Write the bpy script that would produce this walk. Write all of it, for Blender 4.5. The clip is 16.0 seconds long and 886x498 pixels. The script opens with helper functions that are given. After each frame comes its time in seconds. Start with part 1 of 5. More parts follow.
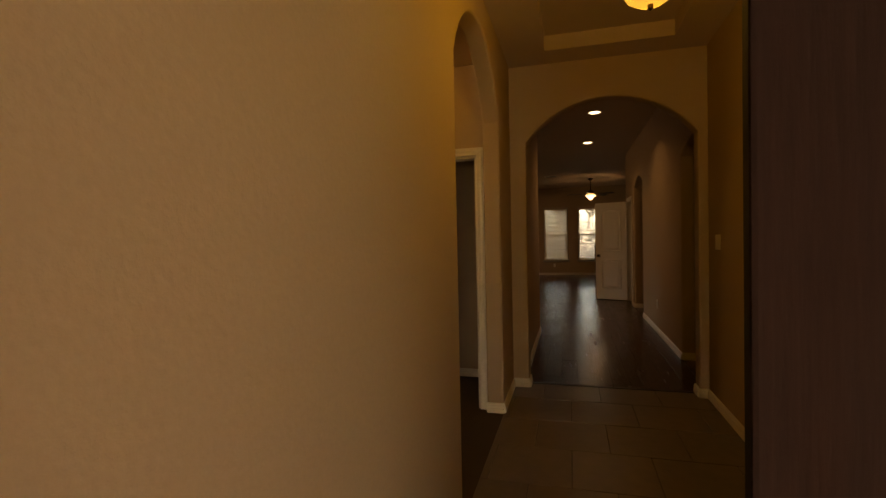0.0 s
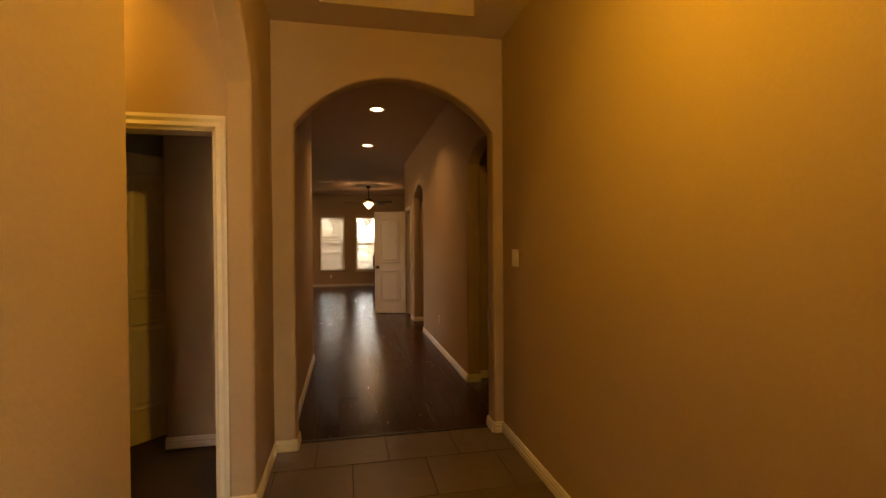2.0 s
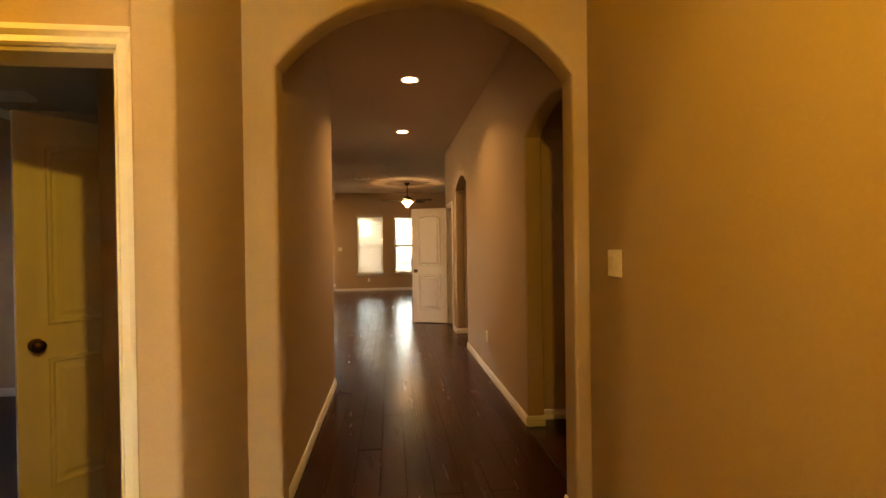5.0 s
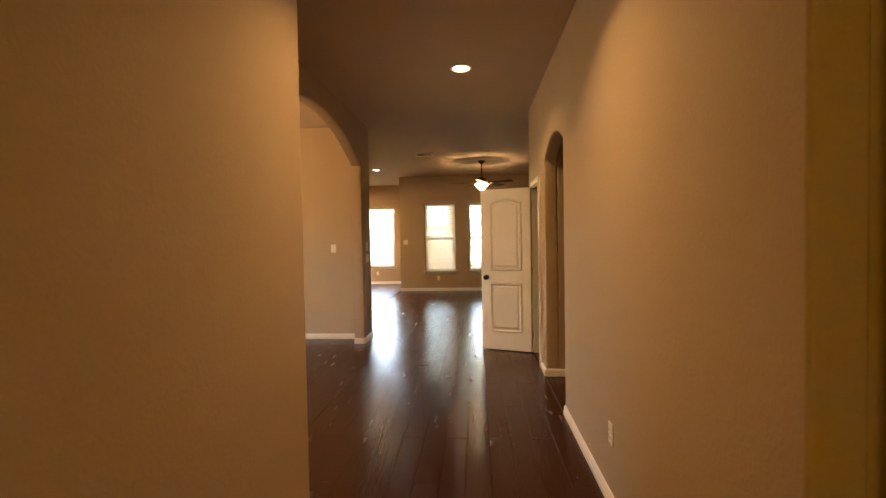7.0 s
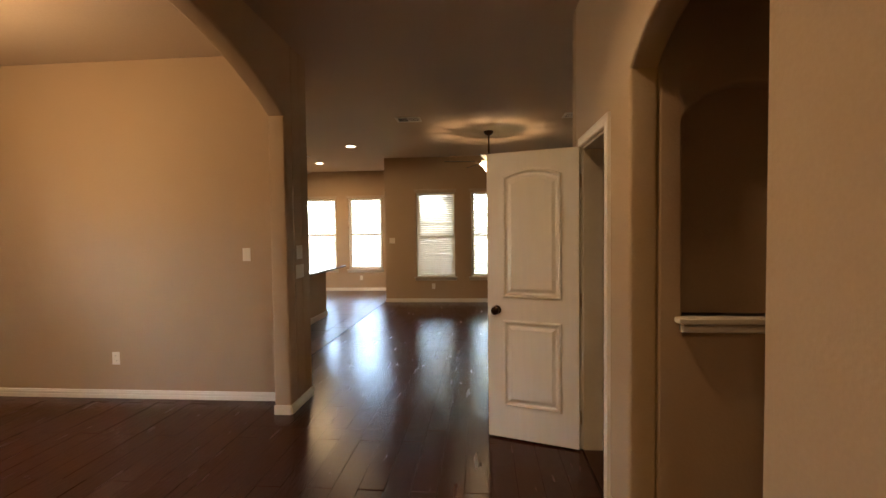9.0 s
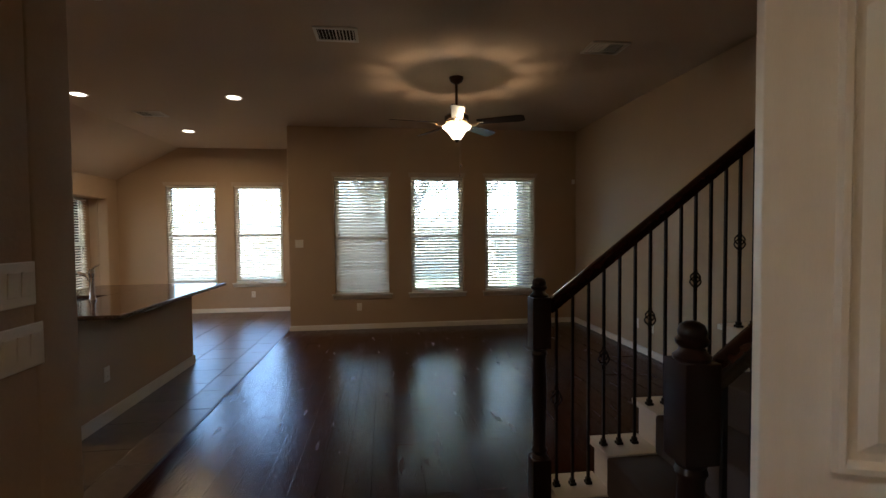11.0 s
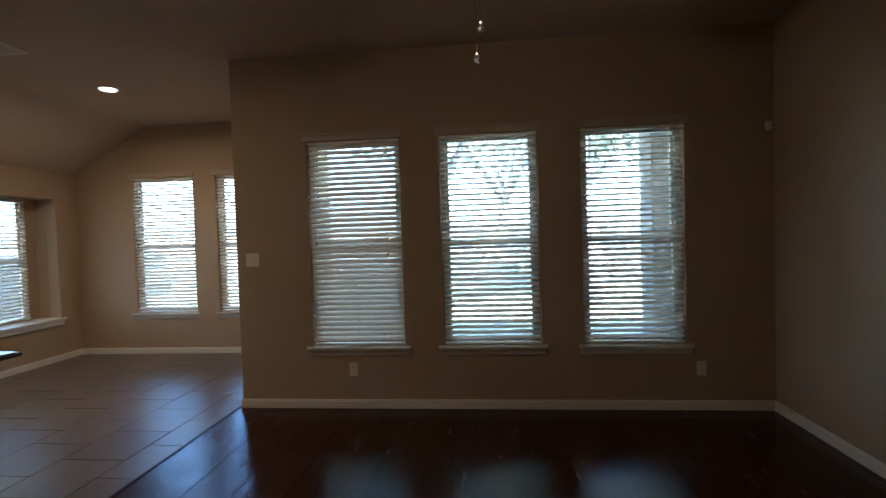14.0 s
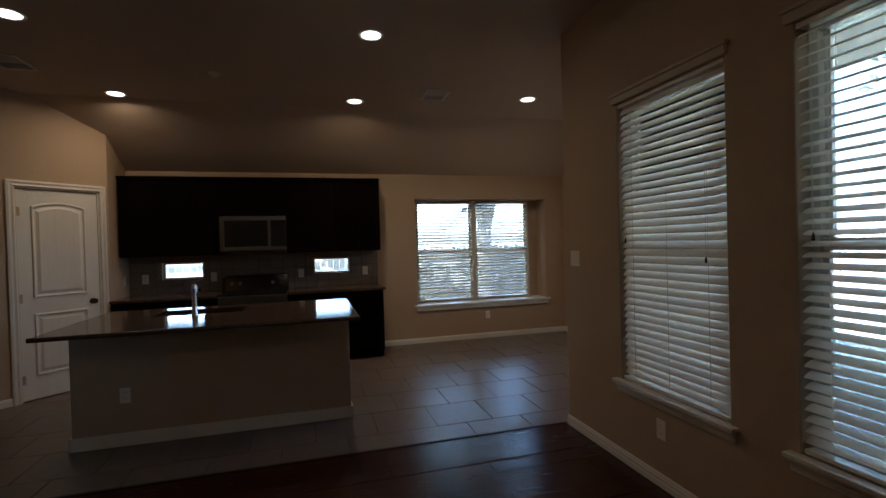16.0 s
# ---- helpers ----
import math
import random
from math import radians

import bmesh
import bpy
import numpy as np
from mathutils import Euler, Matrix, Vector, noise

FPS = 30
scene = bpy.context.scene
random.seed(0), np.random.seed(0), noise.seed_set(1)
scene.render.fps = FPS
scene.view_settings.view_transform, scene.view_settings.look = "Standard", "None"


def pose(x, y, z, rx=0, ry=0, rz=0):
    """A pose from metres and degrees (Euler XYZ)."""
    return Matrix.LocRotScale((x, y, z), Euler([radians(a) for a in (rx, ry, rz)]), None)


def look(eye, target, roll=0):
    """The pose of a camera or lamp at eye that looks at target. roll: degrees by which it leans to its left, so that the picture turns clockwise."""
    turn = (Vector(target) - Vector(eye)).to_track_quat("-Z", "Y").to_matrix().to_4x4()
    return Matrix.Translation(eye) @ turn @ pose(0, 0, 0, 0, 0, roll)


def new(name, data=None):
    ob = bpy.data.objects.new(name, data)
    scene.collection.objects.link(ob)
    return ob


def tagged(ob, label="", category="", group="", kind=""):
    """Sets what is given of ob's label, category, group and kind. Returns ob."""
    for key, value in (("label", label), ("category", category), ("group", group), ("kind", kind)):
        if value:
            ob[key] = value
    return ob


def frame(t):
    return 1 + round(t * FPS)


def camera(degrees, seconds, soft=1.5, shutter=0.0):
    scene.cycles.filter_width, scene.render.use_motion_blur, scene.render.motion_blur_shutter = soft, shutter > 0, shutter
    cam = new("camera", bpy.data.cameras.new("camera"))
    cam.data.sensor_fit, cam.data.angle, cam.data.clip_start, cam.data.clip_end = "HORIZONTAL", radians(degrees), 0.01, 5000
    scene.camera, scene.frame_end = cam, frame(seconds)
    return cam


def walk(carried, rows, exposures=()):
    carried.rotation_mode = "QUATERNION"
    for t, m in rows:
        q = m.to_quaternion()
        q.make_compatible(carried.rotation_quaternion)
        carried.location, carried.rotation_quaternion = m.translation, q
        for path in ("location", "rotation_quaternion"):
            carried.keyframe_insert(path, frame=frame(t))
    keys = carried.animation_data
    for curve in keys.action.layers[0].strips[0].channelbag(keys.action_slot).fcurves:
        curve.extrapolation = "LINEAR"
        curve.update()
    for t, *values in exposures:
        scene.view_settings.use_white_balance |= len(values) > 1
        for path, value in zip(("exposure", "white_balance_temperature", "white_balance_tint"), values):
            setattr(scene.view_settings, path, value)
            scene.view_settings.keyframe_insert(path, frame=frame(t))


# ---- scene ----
cam = camera(86.9, 16.0)
PATH = [
    (0, (0.376, -0.177, 1.36), (-0.151, 1.752, 1.316), -1.2),
    (0.5, (0.308, 0.205, 1.4), (-0.208, 2.137, 1.353), -0.7),
    (1, (0.314, 0.606, 1.402), (0.032, 2.586, 1.365), -0.7),
    (1.5, (0.304, 0.802, 1.398), (0.283, 2.802, 1.37), -0.5),
    (2, (0.341, 0.803, 1.389), (0.744, 2.762, 1.367), -0.4),
    (2.5, (0.354, 0.732, 1.368), (1.026, 2.616, 1.356), -0.3),
    (3, (0.389, 0.659, 1.398), (1.233, 2.472, 1.387), -0.4),
    (3.5, (0.393, 0.852, 1.389), (1.317, 2.626, 1.38), -0.5),
    (4, (0.402, 1.154, 1.377), (1.342, 2.919, 1.367), -0.6),
    (4.5, (0.458, 1.504, 1.371), (1.083, 3.404, 1.355), -0.8),
    (5, (0.504, 1.897, 1.375), (0.727, 3.884, 1.361), -0.8),
    (7.5, (0.87, 4.968, 1.478), (0.724, 6.961, 1.413), -0.9),
    (8, (0.891, 5.628, 1.481), (0.736, 7.621, 1.409), -0.7),
    (8.5, (0.879, 6.259, 1.494), (0.709, 8.25, 1.419), -0.7),
    (10.8, (0.32, 9.289, 1.475), (0.45, 11.284, 1.399), -0.6),
    (11, (0.207, 9.521, 1.454), (0.456, 11.504, 1.385), -0.5),
    (11.5, (0.053, 10.138, 1.469), (0.773, 12.003, 1.402), -0.1),
    (12, (-0.108, 10.704, 1.492), (0.85, 12.458, 1.422), -0.2),
    (12.5, (-0.106, 11.266, 1.53), (0.958, 12.958, 1.453), -0.4),
    (13, (0.267, 11.716, 1.483), (1.037, 13.561, 1.421), -1.1),
    (13.5, (0.554, 12.263, 1.474), (0.907, 14.231, 1.417), -1.3),
    (14, (1.018, 12.789, 1.476), (0.821, 14.778, 1.417), -1.8),
    (14.5, (1.29, 13.285, 1.451), (0.47, 15.108, 1.404), -1.9),
    (15, (1.573, 13.791, 1.468), (0.181, 15.228, 1.43), -1.9),
    (15.5, (1.859, 14.275, 1.473), (0.129, 15.277, 1.442), -1.7),
    (16, (2.07, 14.784, 1.455), (0.146, 15.331, 1.429), -1.6),
]
EXPOSURES = [(0.0, 3.35, 10600, 24), (0.6, 4.5, 9500, 20), (1.2, 4.65, 9700, 26), (1.7, 4.7, 10500, 30), (2.5, 4.95, 10500, 24), (3.5, 5.6, 9900, 9), (4.5, 5.85, 9900, 11), (5.0, 5.8, 9500, 19), (7.5, 6.05, 7600, 15), (8.5, 5.8, 7100, 15), (11.0, 4.6, 5450, 10), (12.5, 4.65, 5200, 9), (13.0, 4.75, 5050, 8), (14.0, 4.4, 4850, 7), (15.5, 3.8, 4900, 10), (16.0, 3.8, 4900, 10)]
walk(cam, [(t, look(eye, target, roll)) for t, eye, target, roll in PATH], EXPOSURES)

# world, sun, exposure
world = bpy.data.worlds.new("sky")
scene.world = world
world.use_nodes = True
wn = world.node_tree
sky = wn.nodes.new("ShaderNodeTexSky")
sky.sky_type = "NISHITA"
sky.sun_disc = False
sky.dust_density = 3.0
sky.sun_elevation, sky.sun_rotation = radians(48), radians(200)
wn.links.new(sky.outputs[0], wn.nodes["Background"].inputs[0])
wn.nodes["Background"].inputs[1].default_value = 0.15
sun = new("sun", bpy.data.lights.new("sun", "SUN"))
sun.data.energy, sun.data.angle, sun.data.color = 3.8, radians(0.5), (1.0, 0.95, 0.88)
sun.matrix_world = look((0, 0, 20), (-0.23, 0.63, 20 - 0.74))

WARM = (1.0, 0.625, 0.075)
SOFT = (1.0, 0.64, 0.32)


def lamp(name, at, watts, size=0.0, color=SOFT, down=False, spread=150):
    light = bpy.data.lights.new(name, "AREA" if down else "POINT")
    light.energy, light.color = watts * 0.0225, color
    if down:
        light.shape, light.size, light.spread = "DISK", size, radians(spread)
    else:
        light.shadow_soft_size = size
    ob = new(name, light)
    ob.location = at
    return ob


# ---- materials ----
def material(name, color, rough=0.6, metal=0.0, vary=0.12, scale=6.0, grain=60.0, bump=0.15, bump_scale=None, per_piece=0.0,
             island=0.0, stretch=(1, 1, 1), coat=0.0, rough_vary=0.1, depth=0.002, spec=0.5):
    """A principled surface with colour changes at two scales, fine relief and uneven gloss."""
    m = bpy.data.materials.new(name)
    m.use_nodes = True
    t = m.node_tree
    N, L = t.nodes, t.links
    p = N["Principled BSDF"]
    co = N.new("ShaderNodeTexCoord")
    mp = N.new("ShaderNodeMapping")
    mp.inputs["Scale"].default_value = stretch
    L.new(co.outputs["Object"], mp.inputs[0])
    if per_piece:
        own = N.new("ShaderNodeObjectInfo")
        far = N.new("ShaderNodeVectorMath")
        far.operation = "SCALE"
        far.inputs[0].default_value = (37.0, 61.0, 23.0)
        L.new(own.outputs["Random"], far.inputs["Scale"])
        L.new(far.outputs[0], mp.inputs["Location"])
    big = N.new("ShaderNodeTexNoise")
    big.inputs["Scale"].default_value, big.inputs["Detail"].default_value = scale, 4
    fine = N.new("ShaderNodeTexNoise")
    fine.inputs["Scale"].default_value, fine.inputs["Detail"].default_value = grain, 5
    L.new(mp.outputs[0], big.inputs[0])
    L.new(mp.outputs[0], fine.inputs[0])
    add = N.new("ShaderNodeMath")
    add.operation = "ADD"
    L.new(big.outputs[0], add.inputs[0])
    L.new(fine.outputs[0], add.inputs[1])
    last = add.outputs[0]
    reach = 0.0
    for kind, amount, socket in (("ShaderNodeObjectInfo", per_piece, "Random"), ("ShaderNodeNewGeometry", island, "Random Per Island")):
        if amount:
            info = N.new(kind)
            mul = N.new("ShaderNodeMath")
            mul.operation = "MULTIPLY_ADD"
            mul.inputs[1].default_value = amount
            L.new(info.outputs[socket], mul.inputs[0])
            L.new(last, mul.inputs[2])
            last = mul.outputs[0]
            reach += amount
    ramp = N.new("ShaderNodeMapRange")
    ramp.inputs["From Min"].default_value, ramp.inputs["From Max"].default_value = 0.6, 1.4 + reach
    ramp.inputs["To Min"].default_value, ramp.inputs["To Max"].default_value = 1 - vary, 1 + vary
    L.new(last, ramp.inputs["Value"])
    mix = N.new("ShaderNodeVectorMath")
    mix.operation = "SCALE"
    mix.inputs[0].default_value = color
    L.new(ramp.outputs[0], mix.inputs["Scale"])
    L.new(mix.outputs[0], p.inputs["Base Color"])
    rr = N.new("ShaderNodeMapRange")
    rr.inputs["From Min"].default_value, rr.inputs["From Max"].default_value = 0.3, 0.7
    rr.inputs["To Min"].default_value, rr.inputs["To Max"].default_value = max(0.02, rough - rough_vary), min(1, rough + rough_vary)
    L.new(big.outputs[0], rr.inputs["Value"])
    L.new(rr.outputs[0], p.inputs["Roughness"])
    p.inputs["Metallic"].default_value = metal
    p.inputs["Specular IOR Level"].default_value = spec
    p.inputs["Coat Weight"].default_value = coat
    if bump:
        src = fine
        if bump_scale:
            src = N.new("ShaderNodeTexNoise")
            src.inputs["Scale"].default_value, src.inputs["Detail"].default_value = bump_scale, 3
            L.new(mp.outputs[0], src.inputs[0])
        b = N.new("ShaderNodeBump")
        b.inputs["Strength"].default_value, b.inputs["Distance"].default_value = bump, depth
        L.new(src.outputs[0], b.inputs["Height"])
        L.new(b.outputs[0], p.inputs["Normal"])
    return m


def glowing(name, color, strength, clear=0.0):
    m = bpy.data.materials.new(name)
    m.use_nodes = True
    p = m.node_tree.nodes["Principled BSDF"]
    p.inputs["Base Color"].default_value = (*[0.05 * c for c in color], 1)
    p.inputs["Emission Color"].default_value = (*color, 1)
    p.inputs["Emission Strength"].default_value = strength
    p.inputs["Alpha"].default_value = 1 - clear
    return m


def pane_glass(name):
    m = bpy.data.materials.new(name)
    m.use_nodes = True
    t = m.node_tree
    t.nodes.remove(t.nodes["Principled BSDF"])
    clear, gloss, fres, mix = (t.nodes.new("ShaderNodeBsdf" + k) if k in ("Transparent", "Glossy") else t.nodes.new("ShaderNode" + k)
                               for k in ("Transparent", "Glossy", "Fresnel", "MixShader"))
    clear.inputs[0].default_value = (0.9, 0.93, 0.93, 1)
    gloss.inputs["Roughness"].default_value = 0.02
    fres.inputs[0].default_value = 1.45
    t.links.new(fres.outputs[0], mix.inputs[0])
    t.links.new(clear.outputs[0], mix.inputs[1])
    t.links.new(gloss.outputs[0], mix.inputs[2])
    t.links.new(mix.outputs[0], t.nodes["Material Output"].inputs[0])
    return m


SCREEN = bpy.data.materials.new("insect_screen")
SCREEN.use_nodes = True
st_ = SCREEN.node_tree
st_.nodes["Principled BSDF"].inputs["Base Color"].default_value = (0.10, 0.11, 0.12, 1)
st_.nodes["Principled BSDF"].inputs["Alpha"].default_value = 0.15
WALL = material("tan_wall_paint", (0.42, 0.312, 0.203), 0.75, vary=0.05, scale=1.2, grain=90, bump=0.4, bump_scale=62, depth=0.003)
CEIL = material("ceiling_paint", (0.50, 0.395, 0.295), 0.85, vary=0.05, scale=1.0, grain=70, bump=0.35, bump_scale=60, depth=0.003)
TRIM = material("white_trim_paint", (0.69, 0.655, 0.585), 0.38, vary=0.04, scale=4, grain=40, bump=0.05)
DOORP = material("white_door_paint", (0.76, 0.73, 0.66), 0.42, vary=0.04, scale=3, grain=80, bump=0.2, stretch=(12, 12, 1), depth=0.001)
PLANK = material("dark_hand_scraped_wood", (0.030, 0.0062, 0.0034), 0.23, spec=0.37, vary=0.3, scale=3, grain=26, bump=0.45, bump_scale=12, per_piece=0.7,
                 stretch=(5, 0.8, 5), rough_vary=0.05, depth=0.004)
TILE = material("tan_ceramic_tile", (0.142, 0.112, 0.089), 0.34, vary=0.26, scale=4, grain=14, bump=0.04, bump_scale=4, per_piece=0.3, rough_vary=0.025)
GROUT = material("grout", (0.06, 0.043, 0.031), 0.9, vary=0.15, bump=0.3)
UNDER = material("dark_plank_joint", (0.014, 0.005, 0.003), 0.6, vary=0.2)
CARPET = material("brown_carpet", (0.062, 0.040, 0.028), 0.97, vary=0.25, scale=9, grain=300, bump=1.0, bump_scale=260, depth=0.006)
DARKWOOD = material("dark_stained_wood", (0.012, 0.0045, 0.003), 0.36, vary=0.2, scale=5, grain=35, bump=0.15, stretch=(1, 1, 6), rough_vary=0.05, spec=0.35)
RAILWOOD = material("dark_stained_rail", (0.030, 0.010, 0.006), 0.23, vary=0.4, scale=5, grain=35, bump=0.15, rough_vary=0.03)
CABINET = material("espresso_cabinet", (0.004, 0.0025, 0.002), 0.42, vary=0.35, scale=4, grain=30, bump=0.1, stretch=(1, 1, 0.2), spec=0.03)
IRON = material("black_wrought_iron", (0.012, 0.010, 0.010), 0.45, metal=0.6, vary=0.3, grain=120, bump=0.2)
BRONZE = material("oil_rubbed_bronze", (0.06, 0.035, 0.022), 0.35, metal=1.0, vary=0.25, bump=0.05, rough_vary=0.06)
BRASSY = material("antique_brass", (0.56, 0.43, 0.29), 0.42, metal=1.0, vary=0.2, bump=0.05, rough_vary=0.05)
CHROME = material("chrome", (0.75, 0.75, 0.76), 0.12, rough_vary=0.05, metal=1.0, vary=0.03, bump=0)
STEEL = material("brushed_steel", (0.2, 0.19, 0.18), 0.36, rough_vary=0.06, metal=1.0, vary=0.08, scale=3, grain=90, bump=0.08, stretch=(1, 1, 40))
BLACKGLASS = material("black_glass", (0.008, 0.008, 0.009), 0.08, vary=0.05, bump=0)
GRANITE = material("brown_granite", (0.065, 0.042, 0.029), 0.1, vary=0.8, scale=22, grain=90, bump=0.03, rough_vary=0.04)
SPLASH = material("stone_backsplash_tile", (0.20, 0.16, 0.125), 0.4, vary=0.3, scale=8, grain=50, bump=0.15, per_piece=0.3)
SLAT = material("white_blind_slat", (0.80, 0.755, 0.665), 0.45, vary=0.04, scale=2, grain=40, bump=0.05)
VINYL = material("window_vinyl", (0.62, 0.58, 0.50), 0.4, vary=0.04, bump=0.03)
VALANCE = material("beige_valance", (0.46, 0.37, 0.28), 0.55, vary=0.06, scale=3, grain=50, bump=0.05)
PLATE = material("ivory_plastic", (0.78, 0.74, 0.66), 0.4, vary=0.02, bump=0)
# near black, paints the shade inside vent and socket openings
SLOT_SHADE = material("painted_slot_shade", (0.008, 0.007, 0.007), 0.8, vary=0.1, bump=0)
VENTW = material("vent_white", (0.74, 0.71, 0.66), 0.5, vary=0.05, bump=0.03)
GLASS = pane_glass("window_glass")
BOWL = glowing("lit_frosted_glass", (1.0, 0.76, 0.42), 0.35, 0.5)
CHGLASS = glowing("lit_chandelier_glass", (1.0, 0.84, 0.58), 0.13)
FOYGLASS = glowing("lit_amber_glass", (1.0, 0.66, 0.16), 0.065, 0.5)
CANGLOW = glowing("lit_can_lens", (1.0, 0.84, 0.58), 0.4)
GRASS = material("lawn", (0.36, 0.37, 0.26), 0.95, vary=0.4, scale=0.8, grain=14, bump=0.8, depth=0.03)
CONCRETE = material("concrete", (0.5, 0.48, 0.45), 0.9, vary=0.15, scale=2, grain=40, bump=0.4)
BRICK = material("patio_brick", (0.36, 0.32, 0.30), 0.9, vary=0.3, scale=6, grain=60, bump=0.4, per_piece=0.5)
MORTAR = material("mortar", (0.36, 0.34, 0.31), 0.95, vary=0.1, bump=0.4)
PORCHBRICK = material("porch_masonry", (0.16, 0.085, 0.06), 0.9, vary=0.25, scale=5, grain=50, bump=0.4)
SIDING = material("exterior_siding", (0.42, 0.38, 0.33), 0.85, vary=0.1, bump=0.3)
FENCE = material("weathered_cedar_fence", (0.30, 0.285, 0.265), 0.9, vary=0.12, scale=3, grain=30, bump=0.4, stretch=(6, 6, 0.6), per_piece=0.5)
BARK = material("tree_bark", (0.27, 0.255, 0.24), 0.95, vary=0.3, scale=5, grain=25, bump=0.9, stretch=(2, 2, 0.4), depth=0.02)
LEAF = material("tree_leaves", (0.27, 0.285, 0.235), 0.6, vary=0.25, scale=2, grain=10, bump=0, island=0.8)
SHINGLE = material("roof_shingle", (0.11, 0.10, 0.095), 0.95, vary=0.3, scale=5, grain=40, bump=0.5)
FRONTDOOR = material("mahogany_front_door", (0.016, 0.007, 0.005), 0.85, vary=0.3, scale=3, grain=30, bump=0.2, stretch=(8, 8, 0.6), spec=0.1)


# ---- mesh helpers ----
def bm_box(bm, x0, x1, y0, y1, z0, z1):
    vs = [bm.verts.new(c) for c in ((x0, y0, z0), (x1, y0, z0), (x1, y1, z0), (x0, y1, z0), (x0, y0, z1), (x1, y0, z1), (x1, y1, z1), (x0, y1, z1))]
    for q in ((3, 2, 1, 0), (4, 5, 6, 7), (0, 1, 5, 4), (1, 2, 6, 5), (2, 3, 7, 6), (3, 0, 4, 7)):
        bm.faces.new([vs[i] for i in q])
    return vs


def box(x0, x1, y0, y1, z0, z1, bevel=0.0, seg=2):
    bm = bmesh.new()
    bm_box(bm, min(x0, x1), max(x0, x1), min(y0, y1), max(y0, y1), min(z0, z1), max(z0, z1))
    if bevel:
        bmesh.ops.bevel(bm, geom=bm.edges[:], offset=bevel, segments=seg, affect="EDGES", profile=0.6)
    return bm


def lathe(profile, seg=20, at=(0, 0, 0)):
    """A turned shape about z from (radius, height) pairs."""
    bm = bmesh.new()
    rings = []
    for r, z in profile:
        rings.append([bm.verts.new((at[0] + max(r, 1e-4) * math.cos(2 * math.pi * i / seg), at[1] + max(r, 1e-4) * math.sin(2 * math.pi * i / seg), at[2] + z)) for i in range(seg)])
    for a, b in zip(rings, rings[1:]):
        for i in range(seg):
            j = (i + 1) % seg
            bm.faces.new((a[i], a[j], b[j], b[i]))
    bm.faces.new(rings[0][::-1])
    bm.faces.new(rings[-1])
    bmesh.ops.recalc_face_normals(bm, faces=bm.faces[:])
    return bm


def tube(points, r, seg=8, caps=True):
    """A round bar along a line of points; r may be one radius or one for each point."""
    bm = bmesh.new()
    pts = [Vector(p) for p in points]
    rad = r if isinstance(r, (list, tuple)) else [r] * len(pts)
    rings, side = [], None
    for i, p in enumerate(pts):
        d = (pts[min(i + 1, len(pts) - 1)] - pts[max(i - 1, 0)]).normalized()
        ref = Vector((0, 0, 1)) if abs(d.z) < 0.95 else Vector((1, 0, 0))
        if side is None:
            side = d.cross(ref).normalized()
        side = (side - d * side.dot(d)).normalized()
        up = d.cross(side)
        rings.append([bm.verts.new(p + rad[i] * (math.cos(2 * math.pi * k / seg) * side + math.sin(2 * math.pi * k / seg) * up)) for k in range(seg)])
    for a, b in zip(rings, rings[1:]):
        for k in range(seg):
            j = (k + 1) % seg
            bm.faces.new((a[k], a[j], b[j], b[k]))
    if caps:
        bm.faces.new(rings[0][::-1])
        bm.faces.new(rings[-1])
    bmesh.ops.recalc_face_normals(bm, faces=bm.faces[:])
    return bm


def prism(outline, depth, axis="y"):
    """An outline of (a, z) pairs pushed out by depth along an axis: 'y' puts a on x, 'x' puts a on y, 'z' lays the outline flat."""
    bm = bmesh.new()
    put = {"y": lambda a, z: (a, 0, z), "x": lambda a, z: (0, a, z), "z": lambda a, z: (a, z, 0)}[axis]
    push = {"y": Vector((0, depth, 0)), "x": Vector((depth, 0, 0)), "z": Vector((0, 0, depth))}[axis]
    a = [bm.verts.new(put(*p)) for p in outline]
    b = [bm.verts.new(v.co + push) for v in a]
    bm.faces.new(a)
    bm.faces.new(b[::-1])
    n = len(a)
    for i in range(n):
        j = (i + 1) % n
        bm.faces.new((a[i], b[i], b[j], a[j]))
    bmesh.ops.recalc_face_normals(bm, faces=bm.faces[:])
    return bm


def merge(*meshes):
    out = bmesh.new()
    for m in meshes:
        tmp = bpy.data.meshes.new("tmp")
        m.to_mesh(tmp)
        m.free()
        out.from_mesh(tmp)
        bpy.data.meshes.remove(tmp)
    return out


def move(bm, m):
    bm.transform(m)
    return bm


def mesh_from(name, bm, mat, smooth=False, sharp=40):
    data = bpy.data.meshes.new(name)
    bm.to_mesh(data)
    bm.free()
    data.materials.append(mat)
    if smooth:
        data.polygons.foreach_set("use_smooth", [True] * len(data.polygons))
        data.set_sharp_from_angle(angle=radians(sharp))
    return data


def part(name, bm, mat, parent, label="", smooth=False):
    ob = new(name, mesh_from(name, bm, mat, smooth))
    ob.parent = parent
    if label:
        tagged(ob, label)
    return ob


def thing(name, label, category, at=(0, 0, 0), turn=0.0, group="", kind=""):
    ob = new(name)
    ob.matrix_basis = pose(*at, 0, 0, turn)
    return tagged(ob, label, category, group, kind)


def structure(name, bm, mat, label="", category="", smooth=False, sharp=40):
    return tagged(new(name, mesh_from(name, bm, mat, smooth, sharp)), label, category, "", "structure")


# ---- walls with openings ----
def arc(a0, a1, zs, rise, n=18):
    c, h = (a0 + a1) / 2, (a1 - a0) / 2
    r = (h * h + rise * rise) / (2 * rise)
    top = math.asin(min(1, h / r))
    return [(c + r * math.sin(-top + 2 * top * i / n), zs + rise - r + r * math.cos(-top + 2 * top * i / n)) for i in range(n + 1)]


